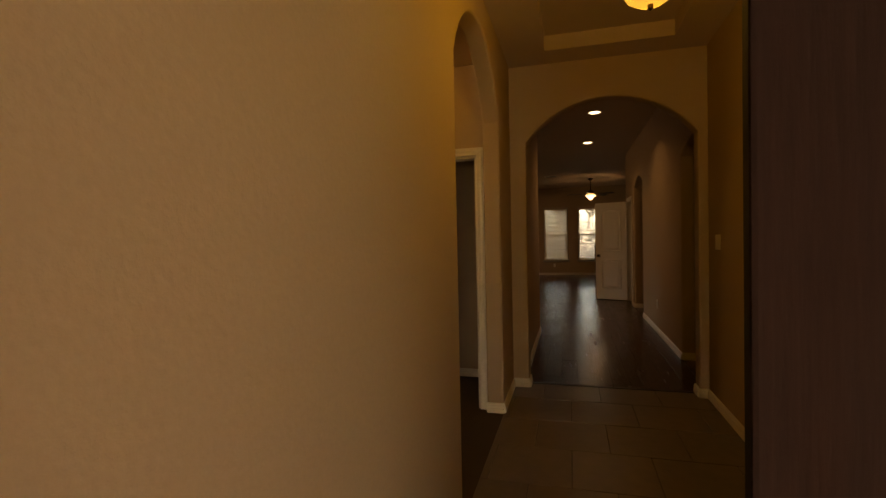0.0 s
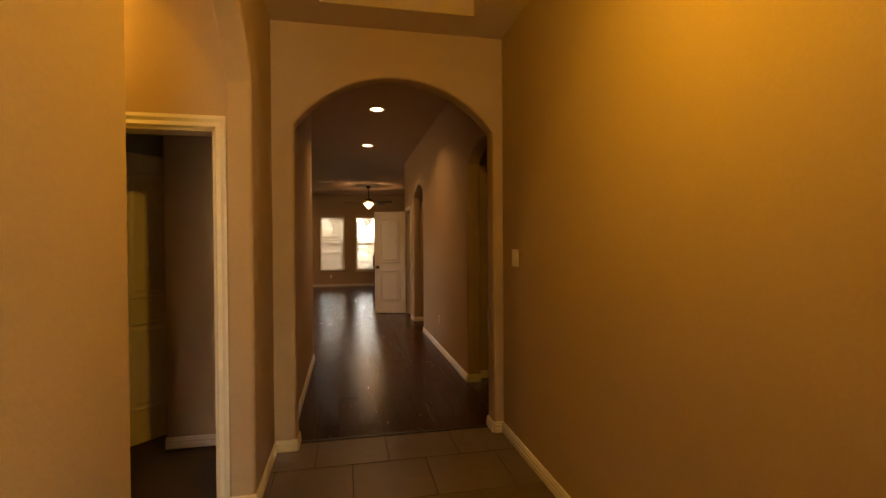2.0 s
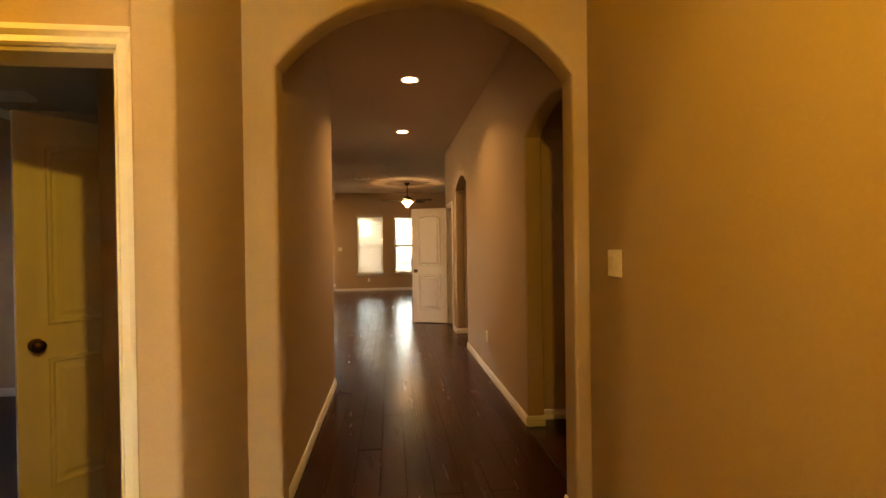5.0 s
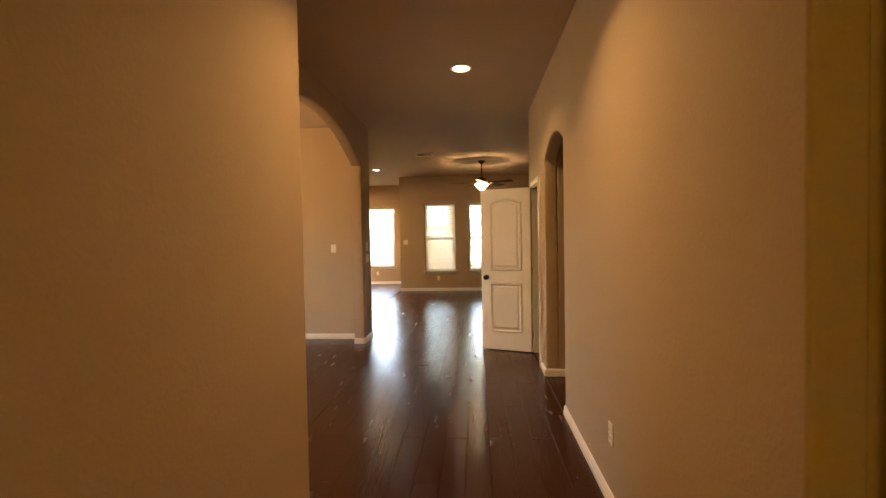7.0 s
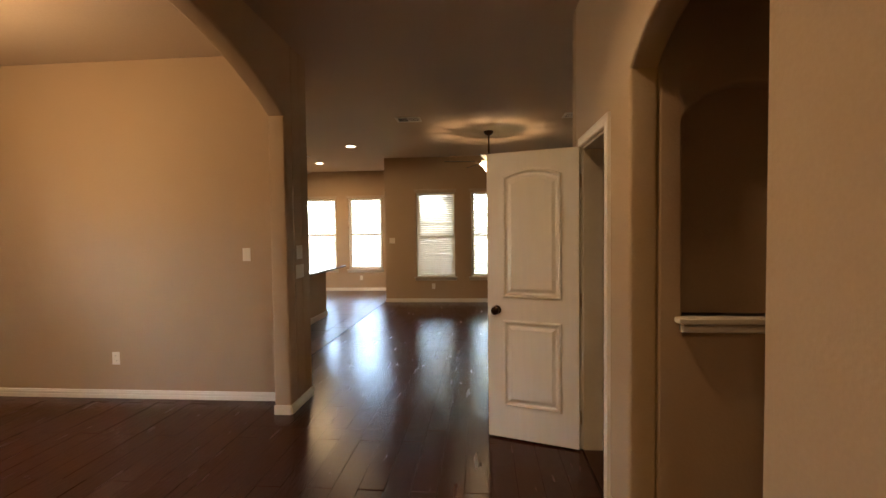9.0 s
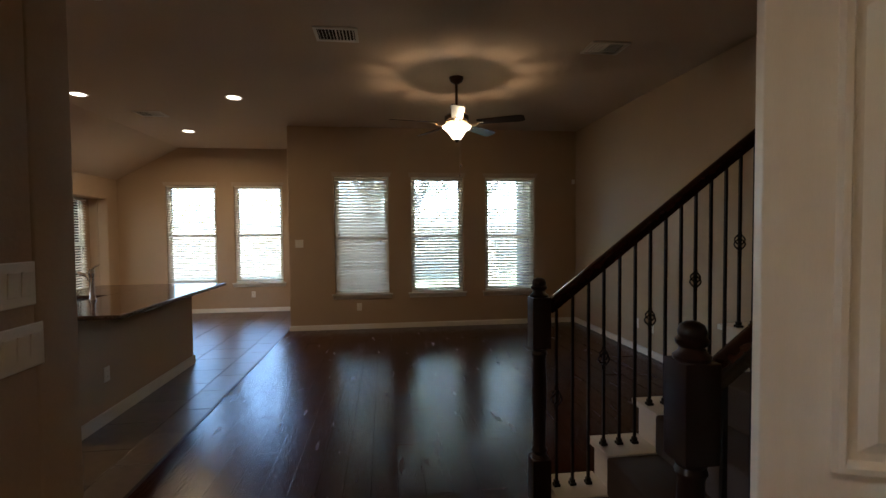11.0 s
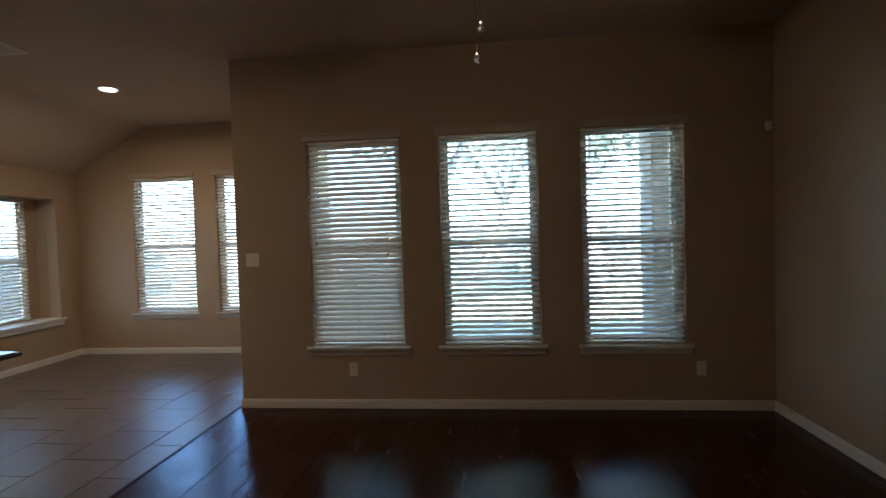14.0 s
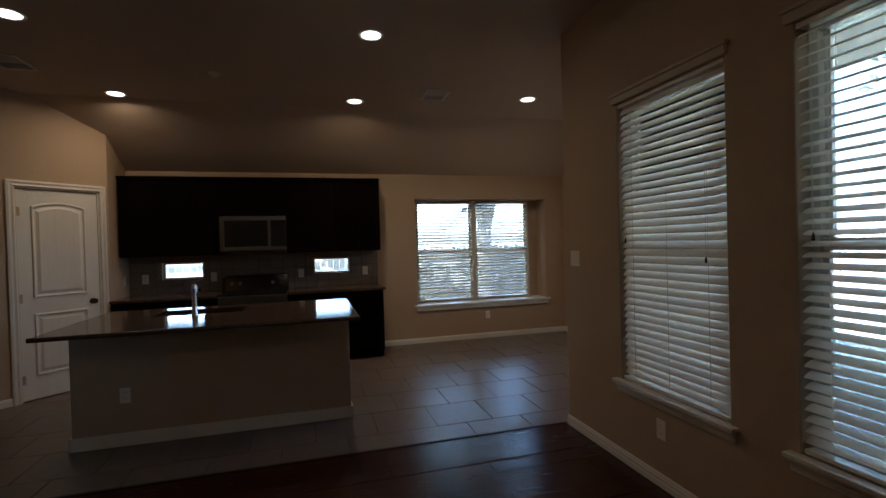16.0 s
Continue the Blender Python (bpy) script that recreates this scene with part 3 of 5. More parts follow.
def blind(name, width, height, m, tilt, label, cord_side=0.85, depth=0.05, pitch=0.0445):
    """A slatted blind hung in a window opening: x from 0 to width, z from 0 to height, in the plane y=0 of m."""
    b = thing(name, label, "blind", group="window blinds")
    b.matrix_basis = m
    part("headrail", box(0.004, width - 0.004, -0.03, 0.03, height - 0.024, height - 0.001, 0.004), SLAT, b)
    part("bottom_rail", box(0.006, width - 0.006, -0.026, 0.026, 0.006, 0.026, 0.005), SLAT, b)
    bm = bmesh.new()
    rows = []
    for i in range(5):
        u = -1 + i * 0.5
        y, z = u * depth / 2, 0.004 * (1 - u * u)
        rows.append([bm.verts.new((x, y, z + dz)) for dz in (0, -0.0028) for x in (0.008, width - 0.008)])
    for r, s in zip(rows, rows[1:]):
        bm.faces.new((r[0], r[1], s[1], s[0]))
        bm.faces.new((r[3], r[2], s[2], s[3]))
        bm.faces.new((r[0], s[0], s[2], r[2]))
        bm.faces.new((r[1], r[3], s[3], s[1]))
    bm.faces.new((rows[0][0], rows[0][2], rows[0][3], rows[0][1]))
    bm.faces.new((rows[-1][0], rows[-1][1], rows[-1][3], rows[-1][2]))
    bmesh.ops.recalc_face_normals(bm, faces=bm.faces[:])
    slat = mesh_from("slat", bm, SLAT, True)
    n = int((height - 0.066) / pitch)
    step = (height - 0.066) / n
    rnd = random.Random(int(width * 1000 + height * 100 + tilt))
    for i in range(n):
        s = new("slat", slat)
        s.parent = b
        s.matrix_basis = pose(rnd.uniform(-0.001, 0.001), 0, 0.05 + step * (i + 0.3), tilt + rnd.uniform(-2.5, 2.5), rnd.uniform(-0.12, 0.12), 0)
    for x in (0.12, width / 2, width - 0.12) if width > 0.7 else (0.1, width - 0.1):
        for y in (-0.024, 0.024):
            part("ladder_cord", tube([(x, y, 0.02), (x, y, height - 0.04)], 0.0011, 5), SLAT, b)
    for x, hang, words in ((width * cord_side, 0.44, "lift_cord"), (width * 0.08, 0.5, "tilt_cord")):
        c = part(words, tube([(x, -0.034, height - 0.024), (x, -0.036, height * hang + 0.02)], 0.0014, 5), SLAT, b, "thin white pull cord")
        part("tassel", lathe([(0.002, 0.03), (0.005, 0.02), (0.007, 0.0), (0.0, -0.004)], 8, (x, -0.036, height * hang)), BRONZE, c, "small dark tassel")
    return b


def sill_board(width, m, deep=0.1):
    nose = box(-0.05, width + 0.05, -0.045, deep, -0.022, 0.0, 0.005)
    apron = bmesh.new()
    prof = [(0.0, -0.022), (-0.034, -0.022), (-0.032, -0.034), (-0.020, -0.045), (-0.014, -0.066), (-0.012, -0.078), (0.0, -0.078)]
    ends = [[apron.verts.new((x, y, z)) for y, z in prof] for x in (-0.035, width + 0.035)]
    n = len(prof)
    for i in range(n):
        j = (i + 1) % n
        apron.faces.new((ends[0][i], ends[0][j], ends[1][j], ends[1][i]))
    apron.faces.new(ends[0])
    apron.faces.new(ends[1][::-1])
    bmesh.ops.recalc_face_normals(apron, faces=apron.faces[:])
    ob = structure("window_sill", merge(nose, apron), TRIM, "white moulded window sill with apron", "sill")
    ob.matrix_basis = m
    return ob


def head_trim(width, m):
    ob = structure("window_valance", merge(box(-0.03, width + 0.03, -0.022, -0.001, 0.002, 0.056, 0.004), box(-0.04, width + 0.04, -0.03, -0.001, 0.046, 0.066, 0.005)), VALANCE, "beige moulded valance over the window blind", "valance")
    ob.matrix_basis = m
    return ob


for x0, x1, tilt, words in ((-0.53, 0.28, 54, "white slatted blind nearly closed in the window"), (0.62, 1.43, 25, "white slatted blind with open slats in the window"),
                            (1.78, 2.58, 25, "white slatted blind with open slats in the window")):
    w, h = x1 - x0, 1.77
    window_unit("window_1", w, h, pose(x0, NORTH + 0.075, 0.54))
    blind("window_blind", w, h, pose(x0, NORTH + 0.035, 0.54), tilt, words)
    sill_board(w, pose(x0, NORTH, 0.54), 0.074)
    head_trim(w, pose(x0, NORTH, 2.31))
for x0, x1 in ((-3.75, -2.88), (-2.56, -1.69)):
    w, h = x1 - x0, 1.81
    window_unit("window_2", w, h, pose(x0, NOOK + 0.075, 0.55))
    blind("window_blind", w, h, pose(x0, NOOK + 0.035, 0.55), 33, "white slatted blind with half-open slats in the nook window")
    sill_board(w, pose(x0, NOOK, 0.55), 0.074)
    head_trim(w, pose(x0, NOOK, 2.36))

# the bay: a box beyond the west wall
BX = W - 0.36
structure("wall_bay", merge(box(BX, W - 0.16, 16.15, 16.27, 0.4, 2.25), box(BX, W - 0.16, 18.35, 18.47, 0.4, 2.25), box(BX, W - 0.16, 16.27, 18.35, 2.10, 2.25), box(BX, W - 0.16, 16.27, 18.35, 0.35, 0.53)),
          WALL, "tan painted sides of the bay window recess", "wall")
structure("window_seat", merge(box(BX, W + 0.05, 16.22, 18.40, 0.53, 0.556, 0.006), box(W + 0.001, W + 0.03, 16.25, 18.37, 0.47, 0.53, 0.01)), TRIM, "white moulded deep bay window sill", "sill")
Mbay = Matrix(((0, -1, 0, BX + 0.07), (1, 0, 0, 16.31), (0, 0, 1, 0.556), (0, 0, 0, 1)))
structure("wall_bay_front", merge(box(BX, BX + 0.06, 16.27, 16.31, 0.55, 2.10), box(BX, BX + 0.06, 18.20, 18.35, 0.55, 2.10)), WALL, "tan wall beside the bay window", "wall")
window_unit("window_3", 1.89, 1.54, Mbay, "white vinyl double single-hung bay window", 2)
for k in (0, 1):
    blind("window_blind", 0.90, 1.50, Matrix(((0, -1, 0, BX + 0.10), (1, 0, 0, 16.33 + 0.945 * k), (0, 0, 1, 0.57), (0, 0, 0, 1))), 20, "white slatted blind with open slats in the bay window")
for y0, y1 in ((12.98, 13.46), (14.82, 15.32)):
    o = thing("window_4", "small fixed window in the backsplash", "window", kind="structure")
    part("window_frame", merge(box(W - 0.1, W - 0.06, y0, y1, 1.08, 1.105), box(W - 0.1, W - 0.06, y0, y1, 1.275, 1.30), box(W - 0.1, W - 0.06, y0, y0 + 0.025, 1.105, 1.275), box(W - 0.1, W - 0.06, y1 - 0.025, y1, 1.105, 1.275)), VINYL, o)
    g = part("pane", box(W - 0.082, W - 0.078, y0 + 0.02, y1 - 0.02, 1.10, 1.28), GLASS, o)
    g.visible_shadow = False
# side room window behind the doorway
window_unit("window_5", 1.7, 1.4, Matrix(((0, -1, 0, -4.66), (1, 0, 0, 4.5), (0, 0, 1, 0.7), (0, 0, 0, 1))), parts=2)
# unseen blind, added and nearly closed to cut daylight in the side room
blind("window_blind", 1.7, 1.4, Matrix(((0, -1, 0, -4.63), (1, 0, 0, 4.5), (0, 0, 1, 0.7), (0, 0, 0, 1))), 66, "unseen slatted blind added to dim the side room")
window_unit("window_6", 1.2, 1.6, Matrix(((0, -1, 0, -4.66), (1, 0, 0, 8.5), (0, 0, 1, 0.6), (0, 0, 0, 1))))
# unseen blind, added to weaken the daylight on the dining room wall
blind("window_blind", 1.2, 1.6, Matrix(((0, -1, 0, -4.63), (1, 0, 0, 8.5), (0, 0, 1, 0.6), (0, 0, 0, 1))), 25, "unseen slatted blind added to weaken the dining room daylight")

# ---- stairs ----
SX, RISE, RUN, STEPS = 1.072, 0.1976, 0.2555, 9
LOW = 0.06          # the first step is lower than the rest by this
SY0, SY1 = 10.50, 11.69          # carpeted width
stairs = thing("staircase", "carpeted staircase with white painted tread ends", "stairs", kind="structure")
for k in range(1, STEPS + 1):
    x = SX + (k - 1) * RUN
    z = k * RISE - LOW
    part("step", box(x - 0.04, x + RUN + 0.02, SY0, SY1, z - RISE if k > 1 else 0.0, z, 0.018, 3), CARPET, stairs, "brown carpeted step")
    end = merge(box(x - 0.03, x + RUN, SY1, 11.93, z - 0.03, z + 0.002, 0.006), box(x, x + RUN, SY1, 11.905, max(0.0, z - 2 * RISE), z - 0.03))
    part("tread_end", end, TRIM, stairs, "white painted tread end and riser")
part("skirt", prism([(SX + RUN, 0.0), (SX + RUN * STEPS, 0.0), (SX + RUN * STEPS, RISE * (STEPS - 1) - LOW), (SX + RUN, 0.02)], 0.02), TRIM, stairs, "white stair skirt board").location.y = 11.885
part("landing", box(SX + STEPS * RUN, 4.15, 10.48, 11.81, STEPS * RISE - LOW, (STEPS + 1) * RISE - LOW, 0.012), CARPET, stairs, "brown carpeted landing")
part("landing_skirting", box(4.135, 4.15, 10.48, 11.81, (STEPS + 1) * RISE - LOW, (STEPS + 1) * RISE + 0.04, 0.003), TRIM, stairs, "white skirting on the landing")


def newel(parent, x, y, foot, top):
    h = top - foot
    body = merge(box(x - 0.048, x + 0.048, y - 0.048, y + 0.048, top - 0.36, top - 0.10, 0.006),
                 lathe([(0.046, -0.36), (0.035, -0.375), (0.041, -0.39), (0.032, -0.41), (0.038, -0.56), (0.032, -h + 0.36), (0.041, -h + 0.34), (0.035, -h + 0.32), (0.046, -h + 0.30)], 20, (x, y, top)),
                 box(x - 0.048, x + 0.048, y - 0.048, y + 0.048, foot, foot + 0.30, 0.006))
    post = part("newel_post", body, DARKWOOD, parent, "dark turned newel post", True)
    part("finial", lathe([(0.045, -0.10), (0.047, -0.09), (0.034, -0.078), (0.030, -0.068), (0.040, -0.058), (0.041, -0.048), (0.033, -0.040), (0.035, -0.028), (0.030, -0.012), (0.017, -0.003), (0.0, 0.0)], 20, (x, y, top)), DARKWOOD, post, "", True)


def basket(x, y, z):
    out = []
    for k in range(4):
        pts = []
        for i in range(9):
            u = i / 8
            a = 2 * math.pi * (k / 4 + 0.5 * u)
            r = 0.026 * math.sin(math.pi * u) + 0.003
            pts.append((x + r * math.cos(a), y + r * math.sin(a), z - 0.045 + 0.09 * u))
        out.append(tube(pts, 0.0042, 5))
    out.append(lathe([(0.008, -0.062), (0.011, -0.052), (0.008, -0.042)], 8, (x, y, z)))
    out.append(lathe([(0.008, 0.042), (0.011, 0.052), (0.008, 0.062)], 8, (x, y, z)))
    return merge(*out)


def rail_height(x):
    return 1.09 + (x - 1.02) * 0.772


def baluster(parent, x, y, foot, top, knot):
    bar = bmesh.new()
    n = 4
    rings = []
    for i in range(n + 1):
        u = i / n
        z = foot + (top - foot) * u
        a = math.pi / 4
        rings.append([bar.verts.new((x + 0.0095 * math.cos(a + q * math.pi / 2), y + 0.0095 * math.sin(a + q * math.pi / 2), z)) for q in range(4)])
    for r, s in zip(rings, rings[1:]):
        for q in range(4):
            bar.faces.new((r[q], r[(q + 1) % 4], s[(q + 1) % 4], s[q]))
    bar.faces.new(rings[0][::-1])
    bar.faces.new(rings[-1])
    b = part("baluster", bar, IRON, parent)
    part("shoe", merge(box(x - 0.017, x + 0.017, y - 0.017, y + 0.017, foot, foot + 0.014, 0.003), box(x - 0.012, x + 0.012, y - 0.012, y + 0.012, foot + 0.012, foot + 0.032, 0.004)), IRON, b)
    if knot:
        part("basket", basket(x, y, foot + (top - foot) * 0.49), IRON, b, "twisted iron basket")


def handrail(parent, points, label=""):
    """A moulded handrail swept along points in the x-z plane."""
    prof = [(-0.022, -0.032), (0.022, -0.032), (0.026, -0.012), (0.033, 0.0), (0.033, 0.014), (0.02, 0.028), (0, 0.033), (-0.02, 0.028), (-0.033, 0.014), (-0.033, 0.0), (-0.026, -0.012)]
    bm = bmesh.new()
    pts = [Vector(p) for p in points]
    rings = []
    for i, p in enumerate(pts):
        d = (pts[min(i + 1, len(pts) - 1)] - pts[max(i - 1, 0)]).normalized()
        side = Vector((0, 1, 0)) if abs(d.y) < 0.9 else Vector((-1, 0, 0))
        side = (side - d * side.dot(d)).normalized()
        up = d.cross(side) * (1 if d.cross(side).z > 0 else -1)
        rings.append([bm.verts.new(p + side * a + up * b) for a, b in prof])
    n = len(prof)
    for r, s in zip(rings, rings[1:]):
        for i in range(n):
            j = (i + 1) % n
            bm.faces.new((r[i], r[j], s[j], s[i]))
    bm.faces.new(rings[0])
    bm.faces.new(rings[-1][::-1])
    bmesh.ops.recalc_face_normals(bm, faces=bm.faces[:])
    return part("handrail", bm, RAILWOOD, parent, label, True)


RY = 11.81
rail_n = thing("stair_railing", "dark wood handrail with black iron balusters and turned newel", "stair railing")
newel(rail_n, 0.985, RY, 0.0, 1.225)
pts = [(1.03, RY, rail_height(1.03) - 0.03)] + [(x, RY, rail_height(x) - 0.03) for x in (1.5, 2.0, 2.5, 2.9, 3.0)]
x, z = 3.0, rail_height(3.0) - 0.03
for i in range(1, 7):
    a = math.atan2(RISE, RUN) * (1 - i / 6)
    x, z = x + 0.06 * math.cos(a), z + 0.06 * math.sin(a)
    pts.append((x, RY, z))
handrail(rail_n, pts)
for k in range(1, STEPS + 1):
    for i in range(3):
        x = SX + (k - 1) * RUN + 0.004 + i * 0.0862
        if x < 1.03 or x > 3.19:
            continue
        baluster(rail_n, x, RY, k * RISE - LOW + 0.002, rail_height(x) - 0.055, i == 0)
rail_s = thing("stair_railing", "dark wood handrail and newel on the wall side of the stairs", "stair railing")
newel(rail_s, 0.985, 10.62, 0.0, 1.225)
handrail(rail_s, [(1.03, 10.62, rail_height(1.03) - 0.03), (1.3, 10.62, rail_height(1.3) - 0.03), (1.56, 10.62, rail_height(1.56) - 0.03), (1.9, 10.62, rail_height(1.9) - 0.03)])
for k in range(1, 4):
    for i in range(3):
        x = SX + (k - 1) * RUN + 0.004 + i * 0.0862
        if x > 1.03:
            baluster(rail_s, x, 10.62, k * RISE - LOW + 0.002, rail_height(x) - 0.055, i == 0)


# ---- ceiling fan ----
def ceiling_fan(at, turn, ceiling, label, lit=True, blade_mat=None, drop=0.36, radius=0.70):
    f = thing("ceiling_fan", label, "ceiling fan", at)
    c = ceiling - at[2]
    part("canopy", lathe([(0.075, c), (0.075, c - 0.015), (0.06, c - 0.045), (0.03, c - 0.065), (0.014, c - 0.07)][::-1], 24), BRONZE, f, "", True)
    part("downrod", tube([(0, 0, c - 0.06), (0, 0, c - drop)], 0.0135, 12), BRONZE, f)
    m = c - drop
    part("motor", lathe([(0.0, m + 0.02), (0.03, m + 0.015), (0.05, m - 0.005), (0.105, m - 0.02), (0.125, m - 0.04), (0.125, m - 0.075), (0.105, m - 0.095), (0.085, m - 0.10), (0.0, m - 0.10)][::-1], 28), BRONZE, f, "", True)
    part("blade_hub", lathe([(0.0, m - 0.118), (0.075, m - 0.118), (0.105, m - 0.112), (0.118, m - 0.102), (0.112, m - 0.092), (0.0, m - 0.092)], 28), BRASSY, f, "pale cast metal hub", True)
    part("switch_housing", lathe([(0.0, m - 0.13), (0.06, m - 0.13), (0.07, m - 0.128), (0.07, m - 0.10), (0.0, m - 0.10)], 24), BRASSY, f, "", True)
    for k in range(5):
        a = turn + 72 * k
        spin = pose(0, 0, m - 0.105, 0, 0, a)
        arm = merge(tube([(0.08, 0.02, -0.01), (0.13, 0.035, -0.035), (0.19, 0.03, -0.03), (0.23, 0.02, -0.012)], 0.007, 6), tube([(0.08, -0.02, -0.01), (0.13, -0.035, -0.035), (0.19, -0.03, -0.03), (0.23, -0.02, -0.012)], 0.007, 6),
                    box(0.20, 0.28, -0.03, 0.03, -0.014, -0.008, 0.002))
        part("blade_arm", move(arm, spin), BRASSY, f, "ornate metal blade arm", True)
        out = [(0.22, -0.052), (radius - 0.06, -0.068), (radius - 0.02, -0.062), (radius, -0.04), (radius, 0.04), (radius - 0.02, 0.062), (radius - 0.06, 0.068), (0.22, 0.052)]
        bl = prism(out, 0.006, "z")
        part("blade", move(bl, spin @ pose(0, 0, -0.008, -13, 0, 0)), blade_mat or DARKWOOD, f, "dark wood fan blade")
    if lit:
        b = m - 0.13
        part("bowl", lathe([(0.0, b - 0.15), (0.03, b - 0.149), (0.055, b - 0.125), (0.09, b - 0.07), (0.135, b - 0.035), (0.15, b - 0.012), (0.142, b), (0.138, b - 0.002), (0.145, b - 0.012), (0.131, b - 0.034), (0.087, b - 0.068), (0.052, b - 0.122), (0.0, b - 0.145)], 28), BOWL, f, "lit frosted glass bowl", True)
        part("bowl_finial", lathe([(0.0, b - 0.178), (0.012, b - 0.172), (0.018, b - 0.16), (0.034, b - 0.15), (0.034, b - 0.146), (0.0, b - 0.146)], 16), BRONZE, f, "", True)
        for x, lo in ((0.045, b - 0.41), (0.030, b - 0.51)):
            part("pull_chain", merge(tube([(x, 0.01, b - 0.13), (x, 0.012, lo + 0.02)], 0.0022, 5), lathe([(0.0, lo - 0.016), (0.008, lo - 0.012), (0.011, lo + 0.0), (0.008, lo + 0.012), (0.003, lo + 0.02), (0.0, lo + 0.022)], 10, (x, 0.012, 0))), CHROME, f, "bead chain with a bright metal pull")
    return f


FX, FY = 0.965, 14.335
ceiling_fan((FX, FY, 2.0), -26, TOP, "bronze five-blade ceiling fan with a lit glass bowl")
lamp("fan_lamp", (FX, FY, 2.475), 39, 0.02, SOFT)
ceiling_fan((-2.27, 5.05, 2.0), 0, 2.72, "dark ceiling fan in the unlit side room", False, VENTW, 0.28, 0.6)


# ---- recessed lights, vents, plates ----
def can_light(x, y, z=TOP, watts=22, spread=125):
    c = thing("recessed_light", "lit round recessed ceiling light with white trim ring", "ceiling light", (x, y, z), group="recessed ceiling lights")
    part("trim_ring", lathe([(0.075, -0.002), (0.095, -0.006), (0.098, -0.001), (0.075, 0.0)], 28), VENTW, c, "", True)
    part("lens", lathe([(0.0, -0.0035), (0.074, -0.0035), (0.074, -0.001), (0.0, -0.001)], 28), CANGLOW, c, "glowing lens")
    lamp("can_lamp", (x, y, z - 0.02), watts, 0.13, SOFT, True, spread)


for x, y, w in ((0.72, 6.62, 12.5), (0.70, 8.77, 9.5), (-1.51, 15.28, 6), (-2.76, 17.2, 34), (-3.19, 15.31, 34), (-3.37, 12.95, 24), (-1.70, 12.91, 4)):
    can_light(x, y, TOP, w, 172 if x < -1 else 125)


def vent(x, y, turn=0.0, w=0.34, d=0.26):
    v = thing("ceiling_vent", "white louvred ceiling air vent", "vent", (x, y, TOP), turn, group="ceiling vents")
    # a flat black sheet stands in for the duct's shade
    part("backing", box(-w / 2 + 0.02, w / 2 - 0.02, -d / 2 + 0.02, d / 2 - 0.02, -0.003, -0.001), SLOT_SHADE, v, "black sheet painted as the shaded duct behind the louvres")
    part("frame", merge(box(-w / 2, w / 2, -d / 2, -d / 2 + 0.024, -0.012, 0), box(-w / 2, w / 2, d / 2 - 0.024, d / 2, -0.012, 0), box(-w / 2, -w / 2 + 0.024, -d / 2 + 0.024, d / 2 - 0.024, -0.012, 0),
                        box(w / 2 - 0.024, w / 2, -d / 2 + 0.024, d / 2 - 0.024, -0.012, 0), box(-0.006, 0.006, -d / 2 + 0.024, d / 2 - 0.024, -0.011, 0)), VENTW, v)
    s = mesh_from("slat", box(-0.0075, 0.0075, -d / 2 + 0.024, d / 2 - 0.024, -0.001, 0.001), VENTW)
    for i in range(11):
        o = new("slat", s)
        o.parent = v
        x0 = -w / 2 + 0.036 + i * (w - 0.072) / 10
        if abs(x0) > 0.01:
            o.matrix_basis = pose(x0, 0, -0.007, 0, 62 if i < 5 else -62, 0)


for x, y, turn in ((-0.15, 13.39, 0), (2.13, 13.43, 0), (-2.80, 16.13, 0), (-1.25, 8.91, 0), (-2.62, 12.45, 0)):
    vent(x, y, turn)


def smoke_detector(x, y):
    s = thing("smoke_detector", "white round smoke detector on the ceiling", "smoke detector", (x, y, TOP))
    part("base", lathe([(0.0, -0.012), (0.052, -0.010), (0.054, 0.0), (0.0, 0.0)], 24), VENTW, s, "", True)
    part("cover", lathe([(0.0, -0.032), (0.028, -0.030), (0.040, -0.022), (0.046, -0.010), (0.0, -0.010)], 24), PLATE, s, "", True)


smoke_detector(-2.58, 14.0)

TO = {"s": 0, "n": 180, "w": -90, "e": 90}   # the side that a plate faces


def plate(name, x, y, z, side, gangs=1, kind="switch", label=""):
    w = 0.072 + 0.046 * (gangs - 1)
    words = label or ("ivory wall plate with rocker switch" if kind == "switch" else "ivory duplex power outlet")
    p = thing(name, words, "light switch" if kind == "switch" else "outlet", (x, y, z), TO[side], group="wall plates")
    part("cover_plate", box(-w / 2, w / 2, -0.006, 0, -0.058, 0.058, 0.003), PLATE, p)
    for g in range(gangs):
        c = (g - (gangs - 1) / 2) * 0.046
        if kind == "switch":
            part("rocker", move(box(-0.0165, 0.0165, -0.004, 0, -0.033, 0.033, 0.002), pose(c, -0.005, 0, 4, 0, 0)), PLATE, p)
        else:
            for dz in (-0.021, 0.021):
                s = part("socket", box(c - 0.017, c + 0.017, -0.008, -0.005, dz - 0.014, dz + 0.014, 0.003), PLATE, p)
                # thin black boxes on the face paint the shade of the socket holes
                part("slot", merge(box(c - 0.008, c - 0.006, -0.0085, -0.0075, dz - 0.003, dz + 0.006), box(c + 0.006, c + 0.008, -0.0085, -0.0075, dz - 0.003, dz + 0.006)), SLOT_SHADE, s)


